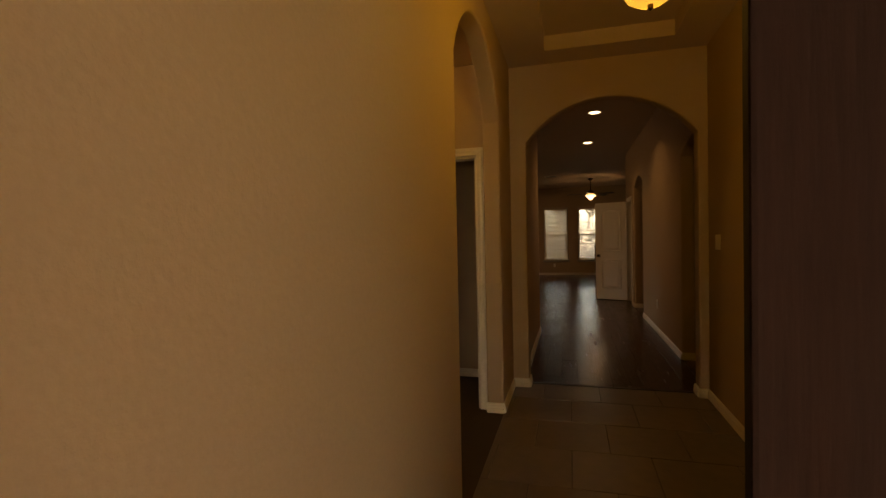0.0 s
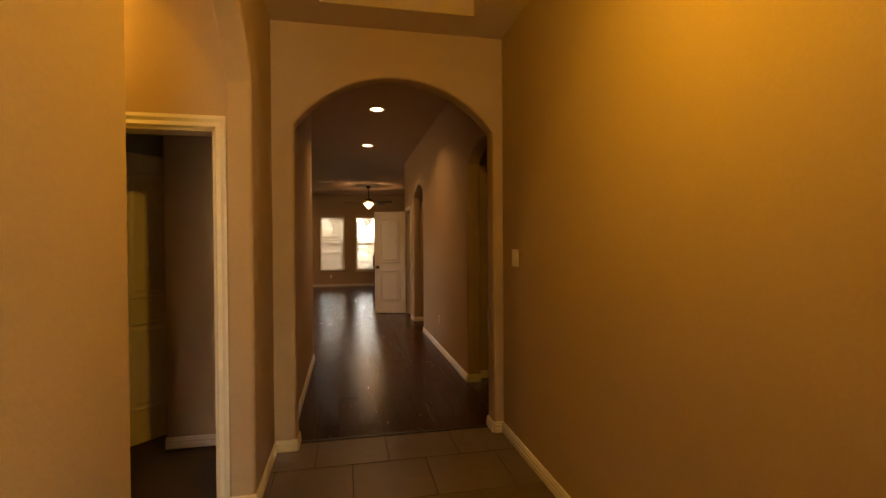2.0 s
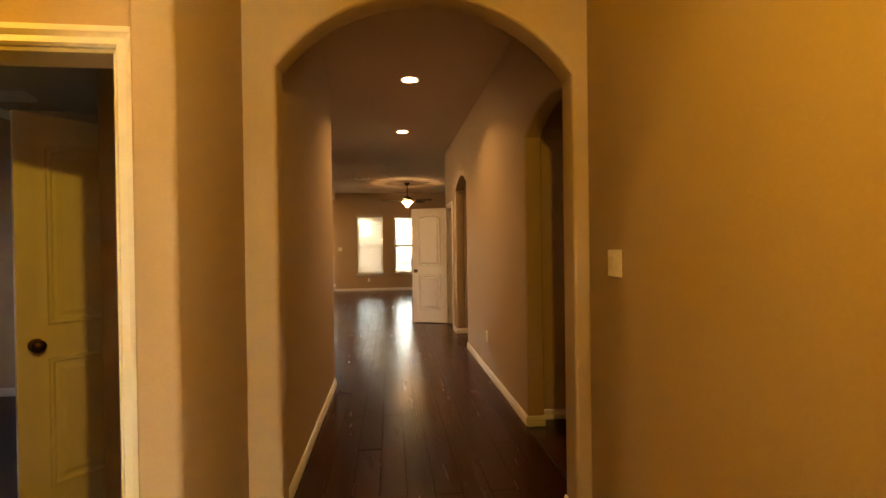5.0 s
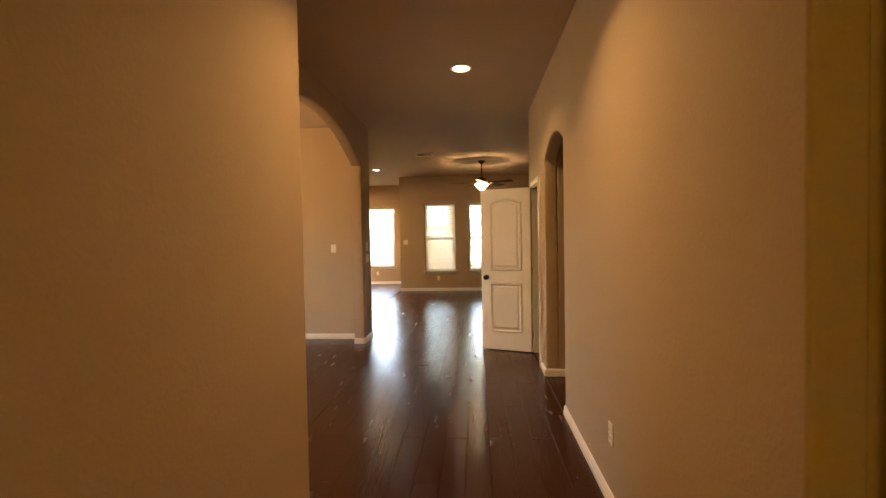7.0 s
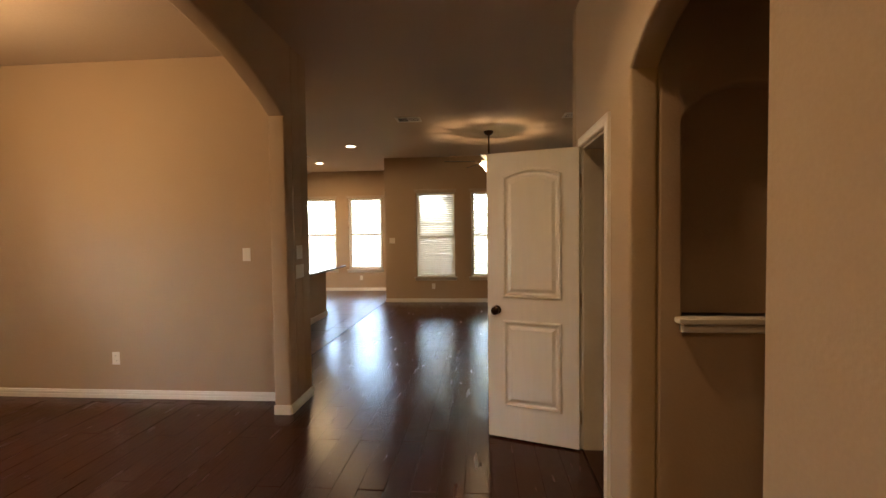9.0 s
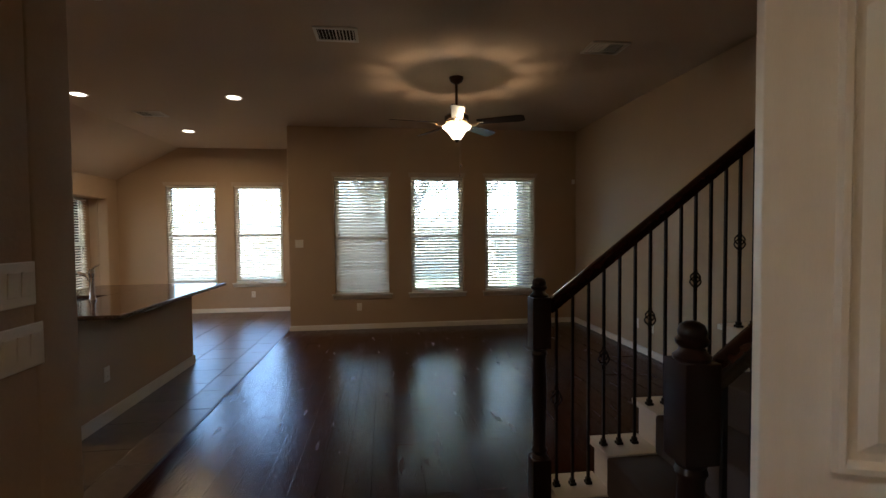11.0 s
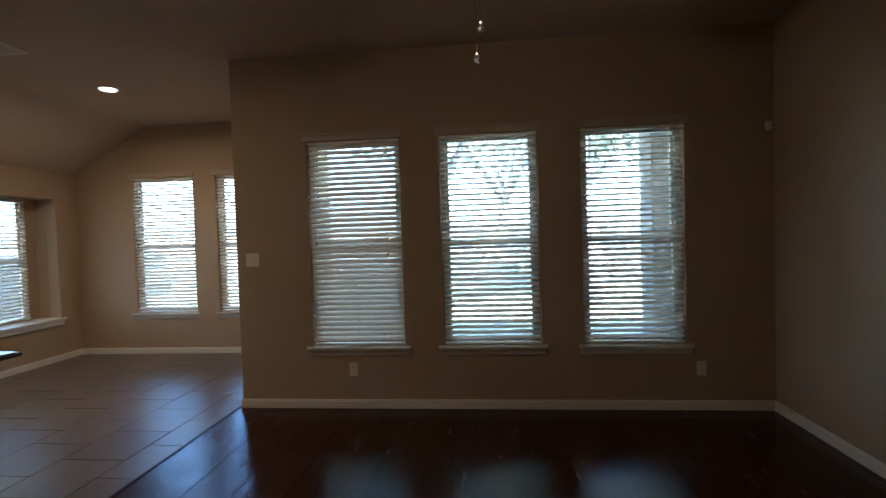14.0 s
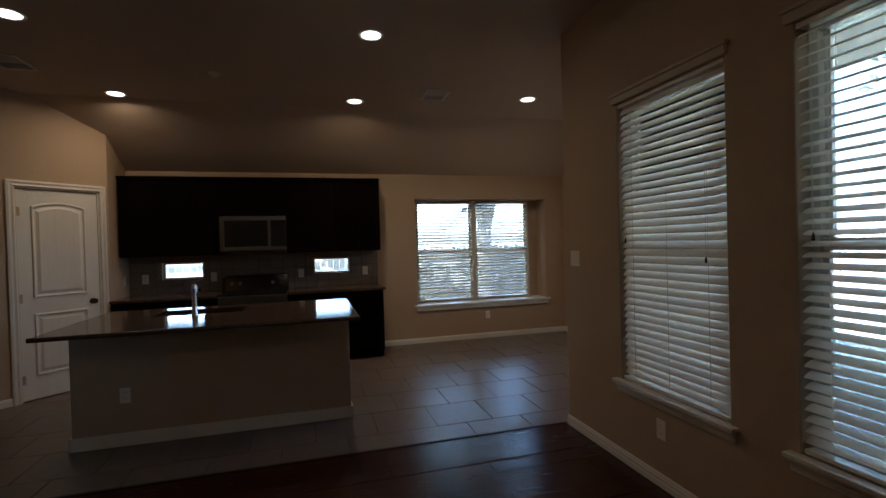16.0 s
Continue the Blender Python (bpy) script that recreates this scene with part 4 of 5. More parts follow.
plate("light_switch", 1.458, 3.80, 1.29, "w", 2)
plate("light_switch", -1.23, 10.898, 1.31, "s", 1)
plate("light_switch", -0.728, 10.84, 1.33, "e", 2)
plate("light_switch", -0.728, 10.84, 1.165, "e", 3)
plate("light_switch", -1.05, NORTH - 0.002, 1.31, "s", 2)
plate("power_outlet", -2.50, 10.898, 0.37, "s", 1, "outlet")
plate("power_outlet", -0.18, NORTH - 0.002, 0.34, "s", 1, "outlet")
plate("power_outlet", 2.69, NORTH - 0.002, 0.34, "s", 1, "outlet")
plate("power_outlet", E - 0.002, 14.84, 0.34, "w", 1, "outlet")
plate("power_outlet", E - 0.002, 14.52, 0.34, "w", 1, "outlet")
plate("power_outlet", HR - 0.002, 6.80, 0.40, "w", 1, "outlet")
plate("power_outlet", -2.24, NOOK - 0.002, 0.33, "s", 1, "outlet")
plate("power_outlet", W + 0.002, 17.35, 0.35, "e", 1, "outlet")
o = thing("alarm_sensor", "small white alarm sensor in the wall corner", "sensor", (E - 0.04, NORTH - 0.002, 2.25))
part("sensor_body", box(-0.02, 0.02, -0.03, 0, -0.035, 0.035, 0.008, 3), PLATE, o, "", True)


# ---- foyer and dining lamps ----
f = thing("foyer_light", "amber glass bowl light hanging from the foyer tray", "ceiling light", (0.713, 1.97, -0.08))
part("canopy", lathe([(0.0, 3.01), (0.02, 3.015), (0.055, 3.05), (0.065, 3.08), (0.0, 3.08)], 24), BRONZE, f, "", True)
part("stem", tube([(0, 0, 3.02), (0, 0, 2.52)], 0.008, 10), BRONZE, f)
part("bowl", lathe([(0.0, 2.40), (0.05, 2.405), (0.095, 2.435), (0.12, 2.48), (0.125, 2.52), (0.118, 2.522), (0.0, 2.49)], 28), FOYGLASS, f, "glowing amber glass bowl", True)
part("finial", lathe([(0.0, 2.375), (0.012, 2.385), (0.012, 2.402), (0.0, 2.405)], 14), BRONZE, f, "", True)
# opaque lid added over the bowl to keep the lamp's light off the soffit
part("shading_pan", lathe([(0.0, 2.526), (0.128, 2.526), (0.128, 2.532), (0.05, 2.56), (0.0, 2.565)], 28), BRONZE, f, "", True)
lamp("foyer_lamp", (0.713, 1.97, 2.375), 96, 0.03, WARM)
v = thing("vestibule_light", "small flush ceiling light in the vestibule", "ceiling light", (-0.9, 3.02, 2.72))
part("base", lathe([(0.0, -0.02), (0.13, -0.02), (0.135, 0.0), (0.0, 0.0)], 24), BRONZE, v, "", True)
part("dome", lathe([(0.0, -0.09), (0.06, -0.08), (0.11, -0.05), (0.125, -0.02), (0.0, -0.02)], 24), FOYGLASS, v, "", True)
lamp("vestibule_lamp", (-1.15, 3.2, 2.68), 26, 0.05, (1.0, 0.6, 0.13))

CX, CY, CZ = -2.62, 9.12, 2.16
ch = thing("chandelier", "bronze five-arm chandelier with lit white glass shades", "chandelier", (CX, CY, 0))
part("canopy", lathe([(0.012, TOP - 0.05), (0.05, TOP - 0.03), (0.065, TOP), (0.0, TOP)], 20), BRONZE, ch, "", True)
part("chain", tube([(0, 0, TOP - 0.05), (0, 0, CZ + 0.25)], 0.006, 8), BRONZE, ch)
part("column", lathe([(0.0, CZ - 0.12), (0.018, CZ - 0.10), (0.012, CZ - 0.06), (0.035, CZ - 0.01), (0.02, CZ + 0.05), (0.014, CZ + 0.15), (0.024, CZ + 0.2), (0.008, CZ + 0.26), (0.0, CZ + 0.26)], 18), BRONZE, ch, "", True)
for k in range(5):
    m = pose(0, 0, CZ, 0, 0, 72 * k + 10)
    arm = tube([(0.02, 0, 0.0), (0.08, 0, -0.06), (0.16, 0, -0.075), (0.23, 0, -0.04), (0.26, 0, 0.02), (0.26, 0, 0.05)], 0.008, 8)
    a = part("arm", move(arm, m), BRONZE, ch, "", True)
    sh = lathe([(0.022, 0.05), (0.05, 0.06), (0.058, 0.09), (0.056, 0.13), (0.070, 0.175), (0.066, 0.175), (0.052, 0.13), (0.05, 0.09), (0.0, 0.065)], 20, (0.26, 0, 0))
    part("glass_shade", move(sh, m), CHGLASS, a, "lit white glass shade", True)
lamp("chandelier_lamp", (CX, CY, CZ + 0.24), 80, 0.22, SOFT)
p = thing("passage_light", "small flush ceiling light in the passage", "ceiling light", (3.78, 12.5, TOP))
part("base", lathe([(0.0, -0.02), (0.13, -0.02), (0.135, 0.0), (0.0, 0.0)], 24), BRONZE, p, "", True)
part("dome", lathe([(0.0, -0.09), (0.06, -0.08), (0.11, -0.05), (0.125, -0.02), (0.0, -0.02)], 24), FOYGLASS, p, "", True)
lamp("passage_lamp", (3.78, 12.5, 2.9), 18, 0.06, (1.0, 0.6, 0.22))

# ---- kitchen ----
UF, BF = W + 0.34, W + 0.62        # fronts of the wall and base cabinets
UT, UB = 2.292, 1.385


def cabinet_door(parent, face, y0, y1, z0, z1):
    d = part("door", box(face, face + 0.018, y0 + 0.002, y1 - 0.002, z0 + 0.002, z1 - 0.002, 0.002), CABINET, parent)
    ring = merge(box(face + 0.018, face + 0.026, y0 + 0.003, y0 + 0.06, z0 + 0.003, z1 - 0.003, 0.002), box(face + 0.018, face + 0.026, y1 - 0.06, y1 - 0.003, z0 + 0.003, z1 - 0.003, 0.002),
                 box(face + 0.018, face + 0.026, y0 + 0.06, y1 - 0.06, z0 + 0.003, z0 + 0.06, 0.002), box(face + 0.018, face + 0.026, y0 + 0.06, y1 - 0.06, z1 - 0.06, z1 - 0.003, 0.002))
    part("stile_and_rail", ring, CABINET, d, "raised door frame")


def wall_cabinet(y0, y1, z0, z1, doors):
    c = thing("wall_cabinet", "dark espresso wooden wall cabinet", "cabinet", group="wall cabinets")
    part("body", box(W + 0.003, UF, y0 + 0.001, y1 - 0.001, z0, z1, 0.002), CABINET, c)
    part("crown", merge(box(W + 0.003, UF + 0.045, y0, y1, z1 + 0.025, z1 + 0.05, 0.006), box(W + 0.003, UF + 0.03, y0, y1, z1, z1 + 0.025, 0.006)), CABINET, c, "dark crown moulding")
    n = (y1 - y0) / doors
    for i in range(doors):
        cabinet_door(c, UF, y0 + i * n, y0 + (i + 1) * n, z0 + 0.01, z1 - 0.01)


def base_cabinet(y0, y1, doors):
    c = thing("base_cabinet", "dark espresso wooden base cabinet", "cabinet", group="base cabinets")
    part("body", box(W + 0.003, BF, y0 + 0.001, y1 - 0.001, 0.10, 0.875, 0.002), CABINET, c)
    part("toe_kick", box(W + 0.003, BF - 0.07, y0 + 0.002, y1 - 0.002, 0.001, 0.10), CABINET, c)
    n = (y1 - y0) / doors
    for i in range(doors):
        cabinet_door(c, BF, y0 + i * n, y0 + (i + 1) * n, 0.12, 0.66)
        part("drawer", box(BF, BF + 0.02, y0 + i * n + 0.003, y0 + (i + 1) * n - 0.003, 0.68, 0.86, 0.004), CABINET, c)


wall_cabinet(12.64, 13.12, UB, UT, 1)
wall_cabinet(13.12, 13.72, UB, UT, 2)
wall_cabinet(13.72, 14.50, 1.86, UT, 2)
wall_cabinet(14.50, 15.11, UB, UT, 2)
wall_cabinet(15.11, 15.70, UB, UT, 2)
for y0, y1, n in ((12.63, 13.10, 1), (13.10, 13.72, 2), (14.50, 15.12, 2), (15.12, 15.68, 1)):
    base_cabinet(y0, y1, n)
for y0, y1 in ((12.625, 13.72), (14.50, 15.71)):
    tagged(new("countertop", mesh_from("countertop", merge(box(W + 0.003, BF + 0.03, y0, y1, 0.876, 0.908, 0.006)), GRANITE)), "polished brown granite worktop along the wall", "countertop")

mw = thing("microwave", "stainless over-range microwave with a dark glass door", "microwave")
MF = W + 0.40
part("body", box(W + 0.003, MF, 13.725, 14.495, 1.42, 1.855, 0.006), STEEL, mw)
part("door_glass", box(MF, MF + 0.012, 13.78, 14.28, 1.475, 1.80, 0.003), BLACKGLASS, mw, "dark glass door")
part("door_frame", merge(box(MF, MF + 0.016, 13.73, 13.78, 1.43, 1.85, 0.003), box(MF, MF + 0.016, 13.78, 14.49, 1.80, 1.85, 0.003), box(MF, MF + 0.016, 13.78, 14.49, 1.43, 1.475, 0.003)), STEEL, mw)
part("control_panel", box(MF, MF + 0.014, 14.32, 14.49, 1.475, 1.80, 0.003), BLACKGLASS, mw, "black control panel")
part("handle", tube([(MF + 0.012, 14.30, 1.48), (MF + 0.04, 14.30, 1.50), (MF + 0.04, 14.30, 1.78), (MF + 0.012, 14.30, 1.80)], 0.009, 8), STEEL, mw, "", True)
part("display", box(MF + 0.014, MF + 0.0155, 14.37, 14.45, 1.745, 1.775), BLACKGLASS, mw, "small dark display")

rg = thing("range", "stainless range with black glass top and back panel", "stove")
part("body", box(W + 0.01, BF, 13.725, 14.495, 0.001, 0.885, 0.006), STEEL, rg)
part("oven_door", box(BF, BF + 0.03, 13.74, 14.48, 0.2, 0.72, 0.006), BLACKGLASS, rg, "black glass oven door")
part("front_trim", box(BF, BF + 0.035, 13.73, 14.49, 0.76, 0.89, 0.008), STEEL, rg)
part("oven_handle", tube([(BF + 0.03, 13.80, 0.735), (BF + 0.065, 13.82, 0.735), (BF + 0.065, 14.40, 0.735), (BF + 0.03, 14.42, 0.735)], 0.011, 8), STEEL, rg, "", True)
part("cooktop", box(W + 0.06, BF, 13.73, 14.49, 0.885, 0.913, 0.004), BLACKGLASS, rg, "black glass cooktop")
part("back_panel", prism([(W + 0.01, 0.885), (W + 0.10, 0.885), (W + 0.07, 1.10), (W + 0.01, 1.12)], 0.77), BLACKGLASS, rg, "black sloping control panel").location.y = 13.725
part("back_trim", box(W + 0.01, W + 0.075, 13.725, 14.495, 1.105, 1.13, 0.006), STEEL, rg)
for y in (13.80, 13.90, 14.30, 14.40):
    kn = lathe([(0.0, 0), (0.022, 0), (0.02, 0.02), (0.0, 0.022)], 14)
    part("burner_knob", move(kn, pose(W + 0.088, y, 1.0, 0, 82, 0)), STEEL, rg, "", True)

# backsplash pieces between worktop and wall cabinets
splash = thing("backsplash", "grey-brown stone tile backsplash", "backsplash", kind="structure")
part("grout_bed", merge(*[box(W + 0.0005, W + 0.003, a, b, z0, z1) for a, b, z0, z1 in ((12.625, 15.70, 0.908, 1.08), (12.625, 15.70, 1.30, UB), (12.625, 12.98, 1.08, 1.30), (13.46, 14.82, 1.08, 1.30), (15.32, 15.70, 1.08, 1.30))]), GROUT, splash)
tile_mesh = {}
for r, (z0, z1) in enumerate(((0.910, 0.994), (0.998, 1.078), (1.082, 1.188), (1.192, 1.298), (1.302, 1.383))):
    y = 12.625
    while y < 15.69:
        a, b = y, min(y + 0.148, 15.70)
        if r in (2, 3):
            for w0, w1 in ((12.98, 13.46), (14.82, 15.32)):
                if a < w1 and b > w0:
                    if a < w0:
                        b = w0
                    elif b > w1:
                        a = w1
                    else:
                        a = b
        if b - a > 0.02 and not (13.73 < (a + b) / 2 < 14.49 and z1 < 1.1):
            key = (round(b - a, 3), r)
            if key not in tile_mesh:
                tile_mesh[key] = mesh_from("tile", box(0, 0.007, 0, b - a - 0.003, 0, z1 - z0, 0.0015, 1), SPLASH)
            o = new("tile", tile_mesh[key])
            o.parent = splash
            o.location = (W + 0.003, a, z0)
        y += 0.15
for y in (12.80, 13.58, 14.66, 15.52):
    plate("power_outlet", W + 0.0125, y, 1.10, "e", 1, "outlet")
plate("light_switch", -4.40, 12.622, 1.10, "n", 1)

# island
isl = thing("kitchen_island", "kitchen island with a tan painted half wall", "island")
part("half_wall", box(-2.07, -1.95, 13.07, 15.08, 0.0, 0.872, 0.006), WALL, isl, "tan painted half wall")
part("cabinet_body", box(-2.78, -2.07, 13.09, 15.06, 0.10, 0.872, 0.003), CABINET, isl, "dark espresso cabinet back")
part("toe_kick", box(-2.71, -2.07, 13.09, 15.06, 0.001, 0.10), CABINET, isl)
part("end_panel", box(-2.79, -2.07, 15.06, 15.075, 0.0, 0.872, 0.002), WALL, isl)
for y0, y1 in ((13.09, 13.5), (13.5, 14.1), (14.1, 14.55), (14.55, 15.06)):
    part("door", box(-2.80, -2.781, y0 + 0.004, y1 - 0.004, 0.12, 0.86, 0.003), CABINET, isl)
part("skirting", merge(box(-1.95, -1.934, 13.054, 15.096, 0.002, 0.10, 0.004), box(-2.07, -1.934, 15.08, 15.096, 0.002, 0.10, 0.004), box(-2.07, -1.934, 13.054, 13.07, 0.002, 0.10, 0.004)), TRIM, isl, "white moulded skirting")
top = thing("island_countertop", "polished brown granite island worktop with a sink cut-out", "countertop")
part("slab", merge(box(-2.92, -2.72, 13.0, 15.13, 0.873, 0.905, 0.006), box(-2.34, -1.615, 13.0, 15.13, 0.873, 0.905, 0.006), box(-2.72, -2.34, 13.0, 13.50, 0.873, 0.905),
                   box(-2.72, -2.34, 14.20, 15.13, 0.873, 0.905)), GRANITE, top)
part("edge", tube([(-1.615, 12.985, 0.889), (-1.615, 15.145, 0.889)], 0.0163, 12), GRANITE, top, "rounded granite front edge", True)
for y in (13.0, 15.13):
    part("edge", tube([(-2.92, y, 0.889), (-1.615, y, 0.889)], 0.0163, 12), GRANITE, top, "rounded granite side edge", True)
plate("power_outlet", -1.948, 13.42, 0.38, "e", 1, "outlet", "ivory power outlet on the island half wall")
sk = thing("kitchen_sink", "stainless undermount sink in the island", "sink")
part("basin", merge(box(-2.74, -2.72, 13.48, 14.22, 0.70, 0.872), box(-2.34, -2.32, 13.48, 14.22, 0.70, 0.872), box(-2.72, -2.34, 13.48, 13.50, 0.70, 0.872), box(-2.72, -2.34, 14.20, 14.22, 0.70, 0.872), box(-2.72, -2.34, 13.50, 14.20, 0.70, 0.72)), STEEL, sk)
part("drain", lathe([(0.0, 0.722), (0.04, 0.722), (0.045, 0.725), (0.0, 0.726)], 16, (-2.53, 13.85, 0)), CHROME, sk)
fc = thing("faucet", "chrome kitchen faucet on the island worktop", "faucet", (-2.27, 13.84, 0.905))
part("base", lathe([(0.0, 0), (0.028, 0.0), (0.028, 0.014), (0.021, 0.035), (0.018, 0.20), (0.023, 0.225), (0.023, 0.25), (0.016, 0.268), (0.0, 0.272)], 18), CHROME, fc, "", True)
part("spout", tube([(0, 0, 0.15), (-0.04, 0, 0.21), (-0.10, 0, 0.235), (-0.17, 0, 0.225), (-0.20, 0, 0.19)], [0.015, 0.014, 0.013, 0.014, 0.016], 12), CHROME, fc, "", True)
part("lever", tube([(0, 0, 0.262), (0.015, 0.02, 0.285), (0.03, 0.06, 0.30)], [0.008, 0.007, 0.005], 10), CHROME, fc, "", True)

# ---- outdoors ----
def sheet(x0, x1, y0, y1, z, n=1):
    bm = bmesh.new()
    bmesh.ops.create_grid(bm, x_segments=n, y_segments=n, size=1)
    for v in bm.verts:
        v.co = Vector(((x0 + x1) / 2 + v.co.x * (x1 - x0) / 2, (y0 + y1) / 2 + v.co.y * (y1 - y0) / 2, z))
    return bm


structure("ground", sheet(-400, 400, -400, 400, -0.16), GRASS, "green lawn around the house", "ground")
structure("pavement_patio", box(-1.0, 4.6, NORTH + 0.15, 19.2, -0.2, -0.05), CONCRETE, "concrete back patio", "patio")
structure("pavement_porch", box(-1.6, 3.0, -4.2, -0.44, -0.2, -0.03), CONCRETE, "concrete front porch", "porch")
structure("ceiling_patio", box(-1.05, 4.8, NORTH + 0.15, 18.8, 2.72, 2.9), SIDING, "patio roof soffit", "ceiling")
structure("ceiling_porch", box(-1.8, 3.2, -4.2, -0.44, 2.7, 2.85), SIDING, "covered front porch ceiling", "ceiling")
# the last box is an unseen front wall, added to keep daylight off the arch
structure("wall_porch", merge(box(-1.8, -1.65, -4.2, -0.44, 0, 2.7), box(3.05, 3.2, -4.2, -0.44, 0, 2.7), box(-1.65, 3.05, -4.2, -4.08, 2.35, 2.7), box(-1.65, 0.5, -4.2, -4.08, 0, 2.35)), PORCHBRICK, "porch side walls and unseen front wall added to block daylight", "wall")
structure("roof", merge(box(-5.6, 5.6, -0.8, 16.9, 3.35, 3.5), box(-5.6, -0.9, 16.9, 19.5, 3.35, 3.5)), SHINGLE, "dark shingle roof", "roof")
structure("wall_east_outer", box(5.2, 5.33, -0.4, 17.0, 0, 3.4), SIDING, "outer east wall", "wall")

post = thing("patio_post", "grey-brown brick patio post", "post")
part("core", box(2.85, 3.27, 18.22, 18.64, -0.05, 2.72), MORTAR, post, "mortar core")
bm1 = mesh_from("brick", box(0, 0.20, 0, 0.02, 0, 0.058, 0.003, 1), BRICK)
bm2 = mesh_from("brick", box(0, 0.02, 0, 0.20, 0, 0.058, 0.003, 1), BRICK)
for r in range(40):
    z = -0.045 + r * 0.068
    for i in range(2):
        o = new("brick", bm1)
        o.parent, o.location = post, (2.85 + 0.005 + i * 0.21, 18.205, z)
        o = new("brick", bm2)
        o.parent, o.location = post, (2.835, 18.225 + i * 0.21, z)


def fence(name, a, b, height=1.85):
    a, b = Vector(a), Vector(b)
    d = b - a
    f = thing(name, "weathered wooden privacy fence", "fence", (*a, -0.16), math.degrees(math.atan2(d.y, d.x)), group="yard fences")
    n = int(d.length / 0.148)
    m = mesh_from("slat", prism([(0.0, 0.03), (0.14, 0.03), (0.14, height - 0.04), (0.12, height), (0.02, height), (0.0, height - 0.04)], 0.018), FENCE)
    rnd = random.Random(n)
    for i in range(n):
        o = new("slat", m)
        o.parent, o.location = f, (i * 0.148, rnd.uniform(-0.004, 0.004), rnd.uniform(-0.015, 0.015))
    for z in (0.35, 1.0, height - 0.25):
        part("rail", box(0, n * 0.148, 0.019, 0.06, z, z + 0.085), FENCE, f)


fence("fence", (-13, 27.5), (9, 27.5))
fence("fence", (-9.5, 27.0), (-9.5, 9.5), 1.5)


def tree(x, y, height, spread, seed, lean=0.0, leaves=1500):
    rnd = random.Random(seed)
    t = thing("tree", "leafy live oak tree with a twisting grey trunk", "tree", (x, y, -0.16), group="yard trees")
    fork = height * 0.36
    trunk = [tube([(0, 0, 0), (lean * 0.2, 0.05, fork * 0.4), (lean * 0.6, -0.05, fork * 0.8), (lean, 0.0, fork * 1.1)], [0.24, 0.19, 0.17, 0.14], 10)]
    tips = []
    for k in range(6):
        a = k * 1.05 + rnd.uniform(-0.3, 0.3)
        r = spread * rnd.uniform(0.5, 0.9)
        top = Vector((lean + r * math.cos(a), r * math.sin(a), height * rnd.uniform(0.62, 0.9)))
        base = Vector((lean * rnd.uniform(0.7, 1.0), 0, fork * rnd.uniform(0.85, 1.1)))
        mid = base.lerp(top, 0.5) + Vector((rnd.uniform(-0.3, 0.3), rnd.uniform(-0.3, 0.3), 0.2))
        trunk.append(tube([base, base.lerp(mid, 0.5), mid, mid.lerp(top, 0.6), top], [0.11, 0.09, 0.065, 0.04, 0.015], 7))
        tips += [mid.lerp(top, 0.3), mid.lerp(top, 0.7), top]
        for j in range(3):
            side = mid.lerp(top, rnd.uniform(0.1, 0.8))
            end = side + Vector((rnd.uniform(-1, 1), rnd.uniform(-1, 1), rnd.uniform(-0.2, 0.7))) * spread * 0.4
            trunk.append(tube([side, side.lerp(end, 0.5) + Vector((0, 0, 0.1)), end], [0.035, 0.025, 0.01], 5))
            tips += [end, side.lerp(end, 0.6)]
    part("trunk", merge(*trunk), BARK, t, "grey twisting trunk with limbs", True)
    verts, faces = [], []
    for i in range(leaves):
        c = tips[rnd.randrange(len(tips))] + Vector((rnd.gauss(0, 1), rnd.gauss(0, 1), rnd.gauss(0, 0.7))) * spread * 0.17
        u = Vector((rnd.uniform(-1, 1), rnd.uniform(-1, 1), rnd.uniform(-0.6, 0.6))).normalized()
        w = u.cross(Vector((rnd.uniform(-1, 1), rnd.uniform(-1, 1), rnd.uniform(-1, 1)))).normalized()
        s = rnd.uniform(0.07, 0.16)
        k = len(verts)
        verts += [c - u * s, c + w * s * 0.5, c + u * s, c - w * s * 0.5]
        faces.append((k, k + 1, k + 2, k + 3))
    data = bpy.data.meshes.new("crown")
    data.from_pydata(verts, [], faces)
    data.materials.append(LEAF)
    crown = new("crown", data)
    crown.parent = t
    tagged(crown, "green foliage with gaps", kind="stuff")


tree(-0.5, 22.0, 6.5, 2.6, 1, 0.5, 7000)
tree(3.6, 24.0, 7.0, 3.0, 2, -0.5, 7000)
tree(-8.0, 18.6, 6.0, 2.5, 4, 0.3, 4200)
tree(-8.2, 14.6, 6.0, 2.4, 5, -0.3, 3400)
tree(-11.5, 22.5, 6.5, 2.6, 6, 0.2, 6000)
tree(1.4, 30.5, 8.5, 4.2, 7, 0.3, 5500)
tree(7.5, 31.0, 9.0, 4.5, 8, -0.4, 5500)
tree(-13.5, 17.5, 8.0, 4.0, 10, 0.3, 8000)

# ---- floor pieces ----
wood = bpy.data.objects["floor_wood"]
rnd = random.Random(11)
plank_mesh = {}


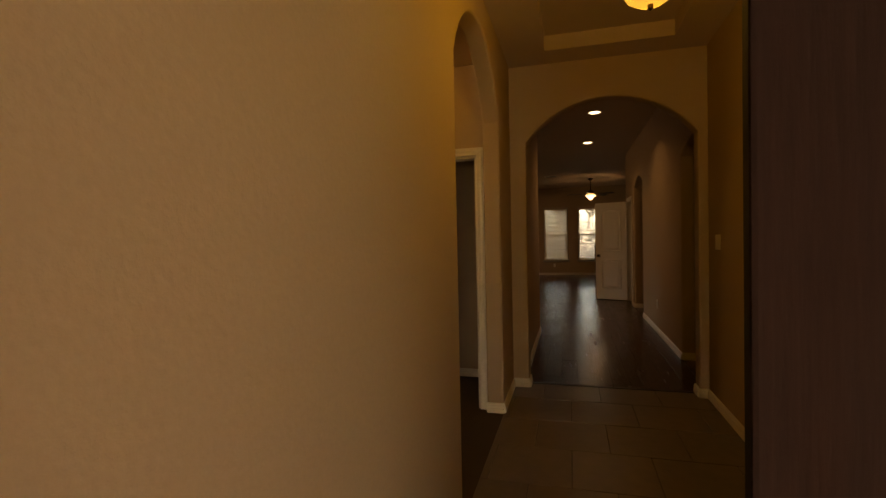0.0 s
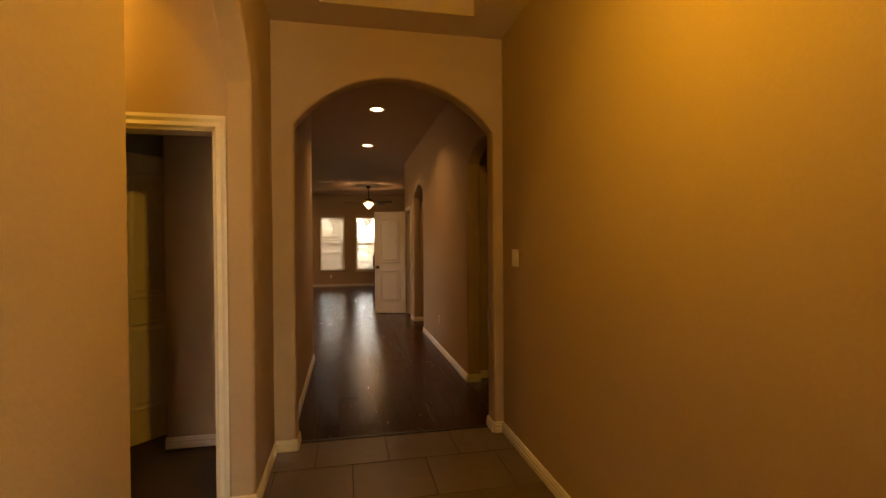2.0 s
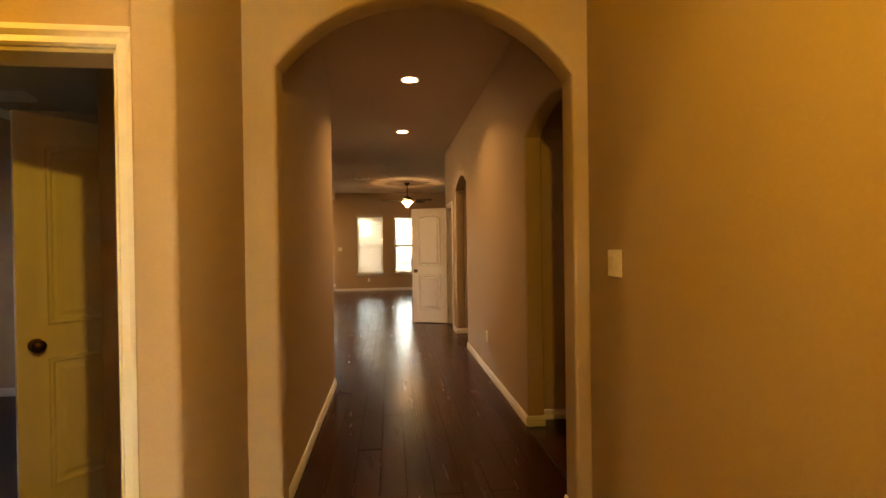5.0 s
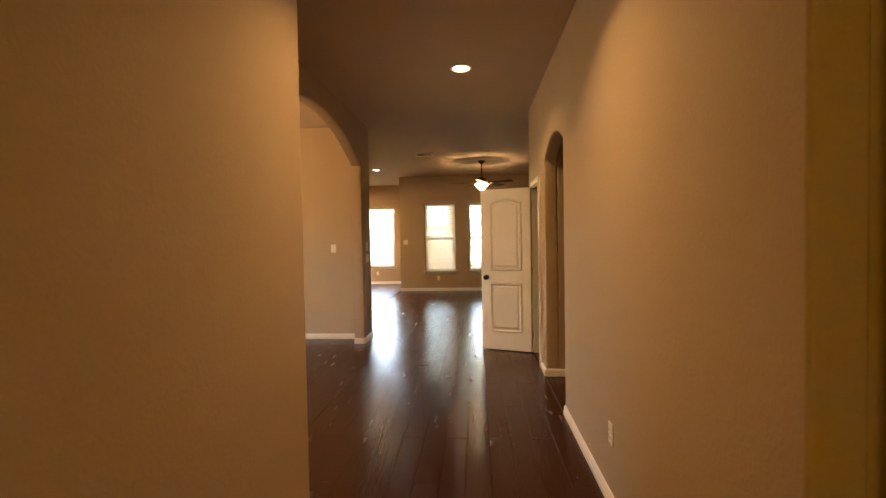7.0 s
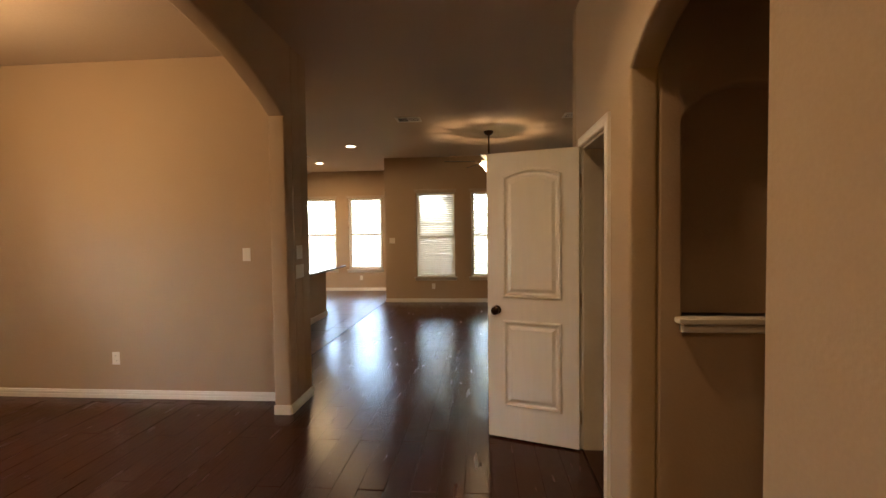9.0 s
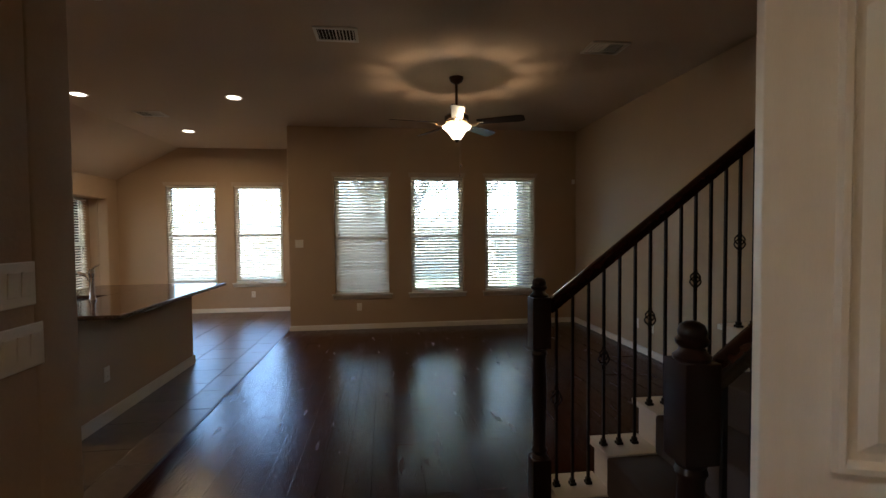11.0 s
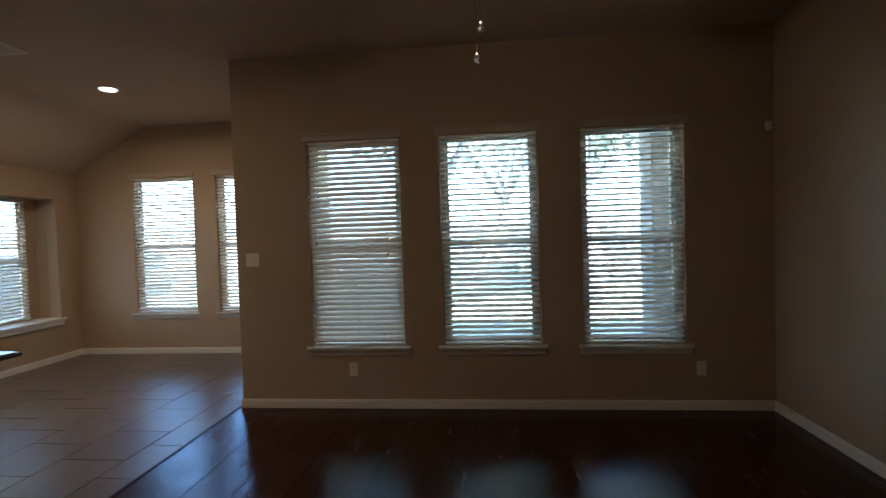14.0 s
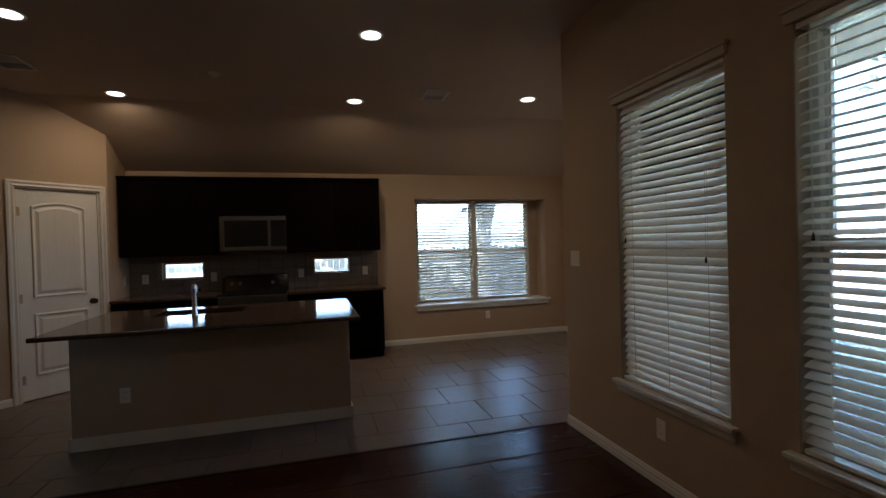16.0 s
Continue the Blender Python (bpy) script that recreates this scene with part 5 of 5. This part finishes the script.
def lay_planks(x0, x1, y0, y1, width=0.1545, at=0.115, length=1.268):
    """Boards along y in half-staggered courses."""
    i = math.floor((x0 - at) / width)
    while at + i * width < x1:
        a, b = max(x0, at + i * width), min(x1, at + (i + 1) * width)
        start = 10.802 if i % 2 == 0 else 10.168
        i += 1
        if b - a < 0.02:
            continue
        y = start + math.floor((y0 - start) / length) * length
        while y < y1:
            c, d = max(y0, y), min(y1, y + length)
            y += length
            if d - c < 0.03:
                continue
            key = (round(b - a, 3), round(d - c, 3))
            if key not in plank_mesh:
                plank_mesh[key] = mesh_from("plank", box(0, b - a - 0.0008, 0, d - c - 0.0008, -0.014, 0, 0.0014, 1), PLANK)
            o = new("plank", plank_mesh[key])
            o.parent = wood
            o.matrix_basis = pose(a, c, rnd.uniform(-0.0006, 0.0006), rnd.uniform(-0.1, 0.1), rnd.uniform(-0.35, 0.35), 0)


lay_planks(-1.225, E, 10.36, NORTH)
lay_planks(-0.87, HR, 6.75, 10.36)
lay_planks(HL, HR, 4.24, 6.75)
lay_planks(-4.6, -0.87, 6.91, 10.90)
lay_planks(HR, 2.6, 4.2, 5.45)
lay_planks(HR, 2.6, 7.9, 9.14)
lay_planks(HR, 2.5, 9.44, 10.36)
lay_planks(E, 4.15, 11.93, 13.15)

tiles = bpy.data.objects["floor_tile"]
tile_data = {}


def lay_tiles(x0, x1, y0, y1, rows, size=0.47, at=0.0, row_at=0.0):
    """Square tiles in running bond; rows along 'x' or 'y'."""
    r0, r1, c0, c1 = (y0, y1, x0, x1) if rows == "x" else (x0, x1, y0, y1)
    i = math.floor((r0 - row_at) / size)
    while row_at + i * size < r1:
        a, b = max(r0, row_at + i * size), min(r1, row_at + (i + 1) * size)
        shift = at + (size / 2 if i % 2 else 0)
        i += 1
        j = math.floor((c0 - shift) / size)
        while shift + j * size < c1:
            c, d = max(c0, shift + j * size), min(c1, shift + (j + 1) * size)
            j += 1
            if b - a < 0.02 or d - c < 0.02:
                continue
            key = (round(b - a, 3), round(d - c, 3), rows)
            w, h = (d - c, b - a) if rows == "x" else (b - a, d - c)
            if key not in tile_data:
                tile_data[key] = mesh_from("tile", box(0, w - 0.005, 0, h - 0.005, -0.01, 0, 0.002, 1), TILE)
            o = new("tile", tile_data[key])
            o.parent = tiles
            o.matrix_basis = pose(c if rows == "x" else a, a if rows == "x" else c, rnd.uniform(-0.0006, 0.0006), rnd.uniform(-0.06, 0.06), rnd.uniform(-0.06, 0.06), 0)


lay_tiles(W, -1.245, 11.09, NOOK, "y", 0.47, 15.49, -1.51)
lay_tiles(-0.14, 1.46, -0.3, 4.22, "x", 0.465, 0.60, 3.80)
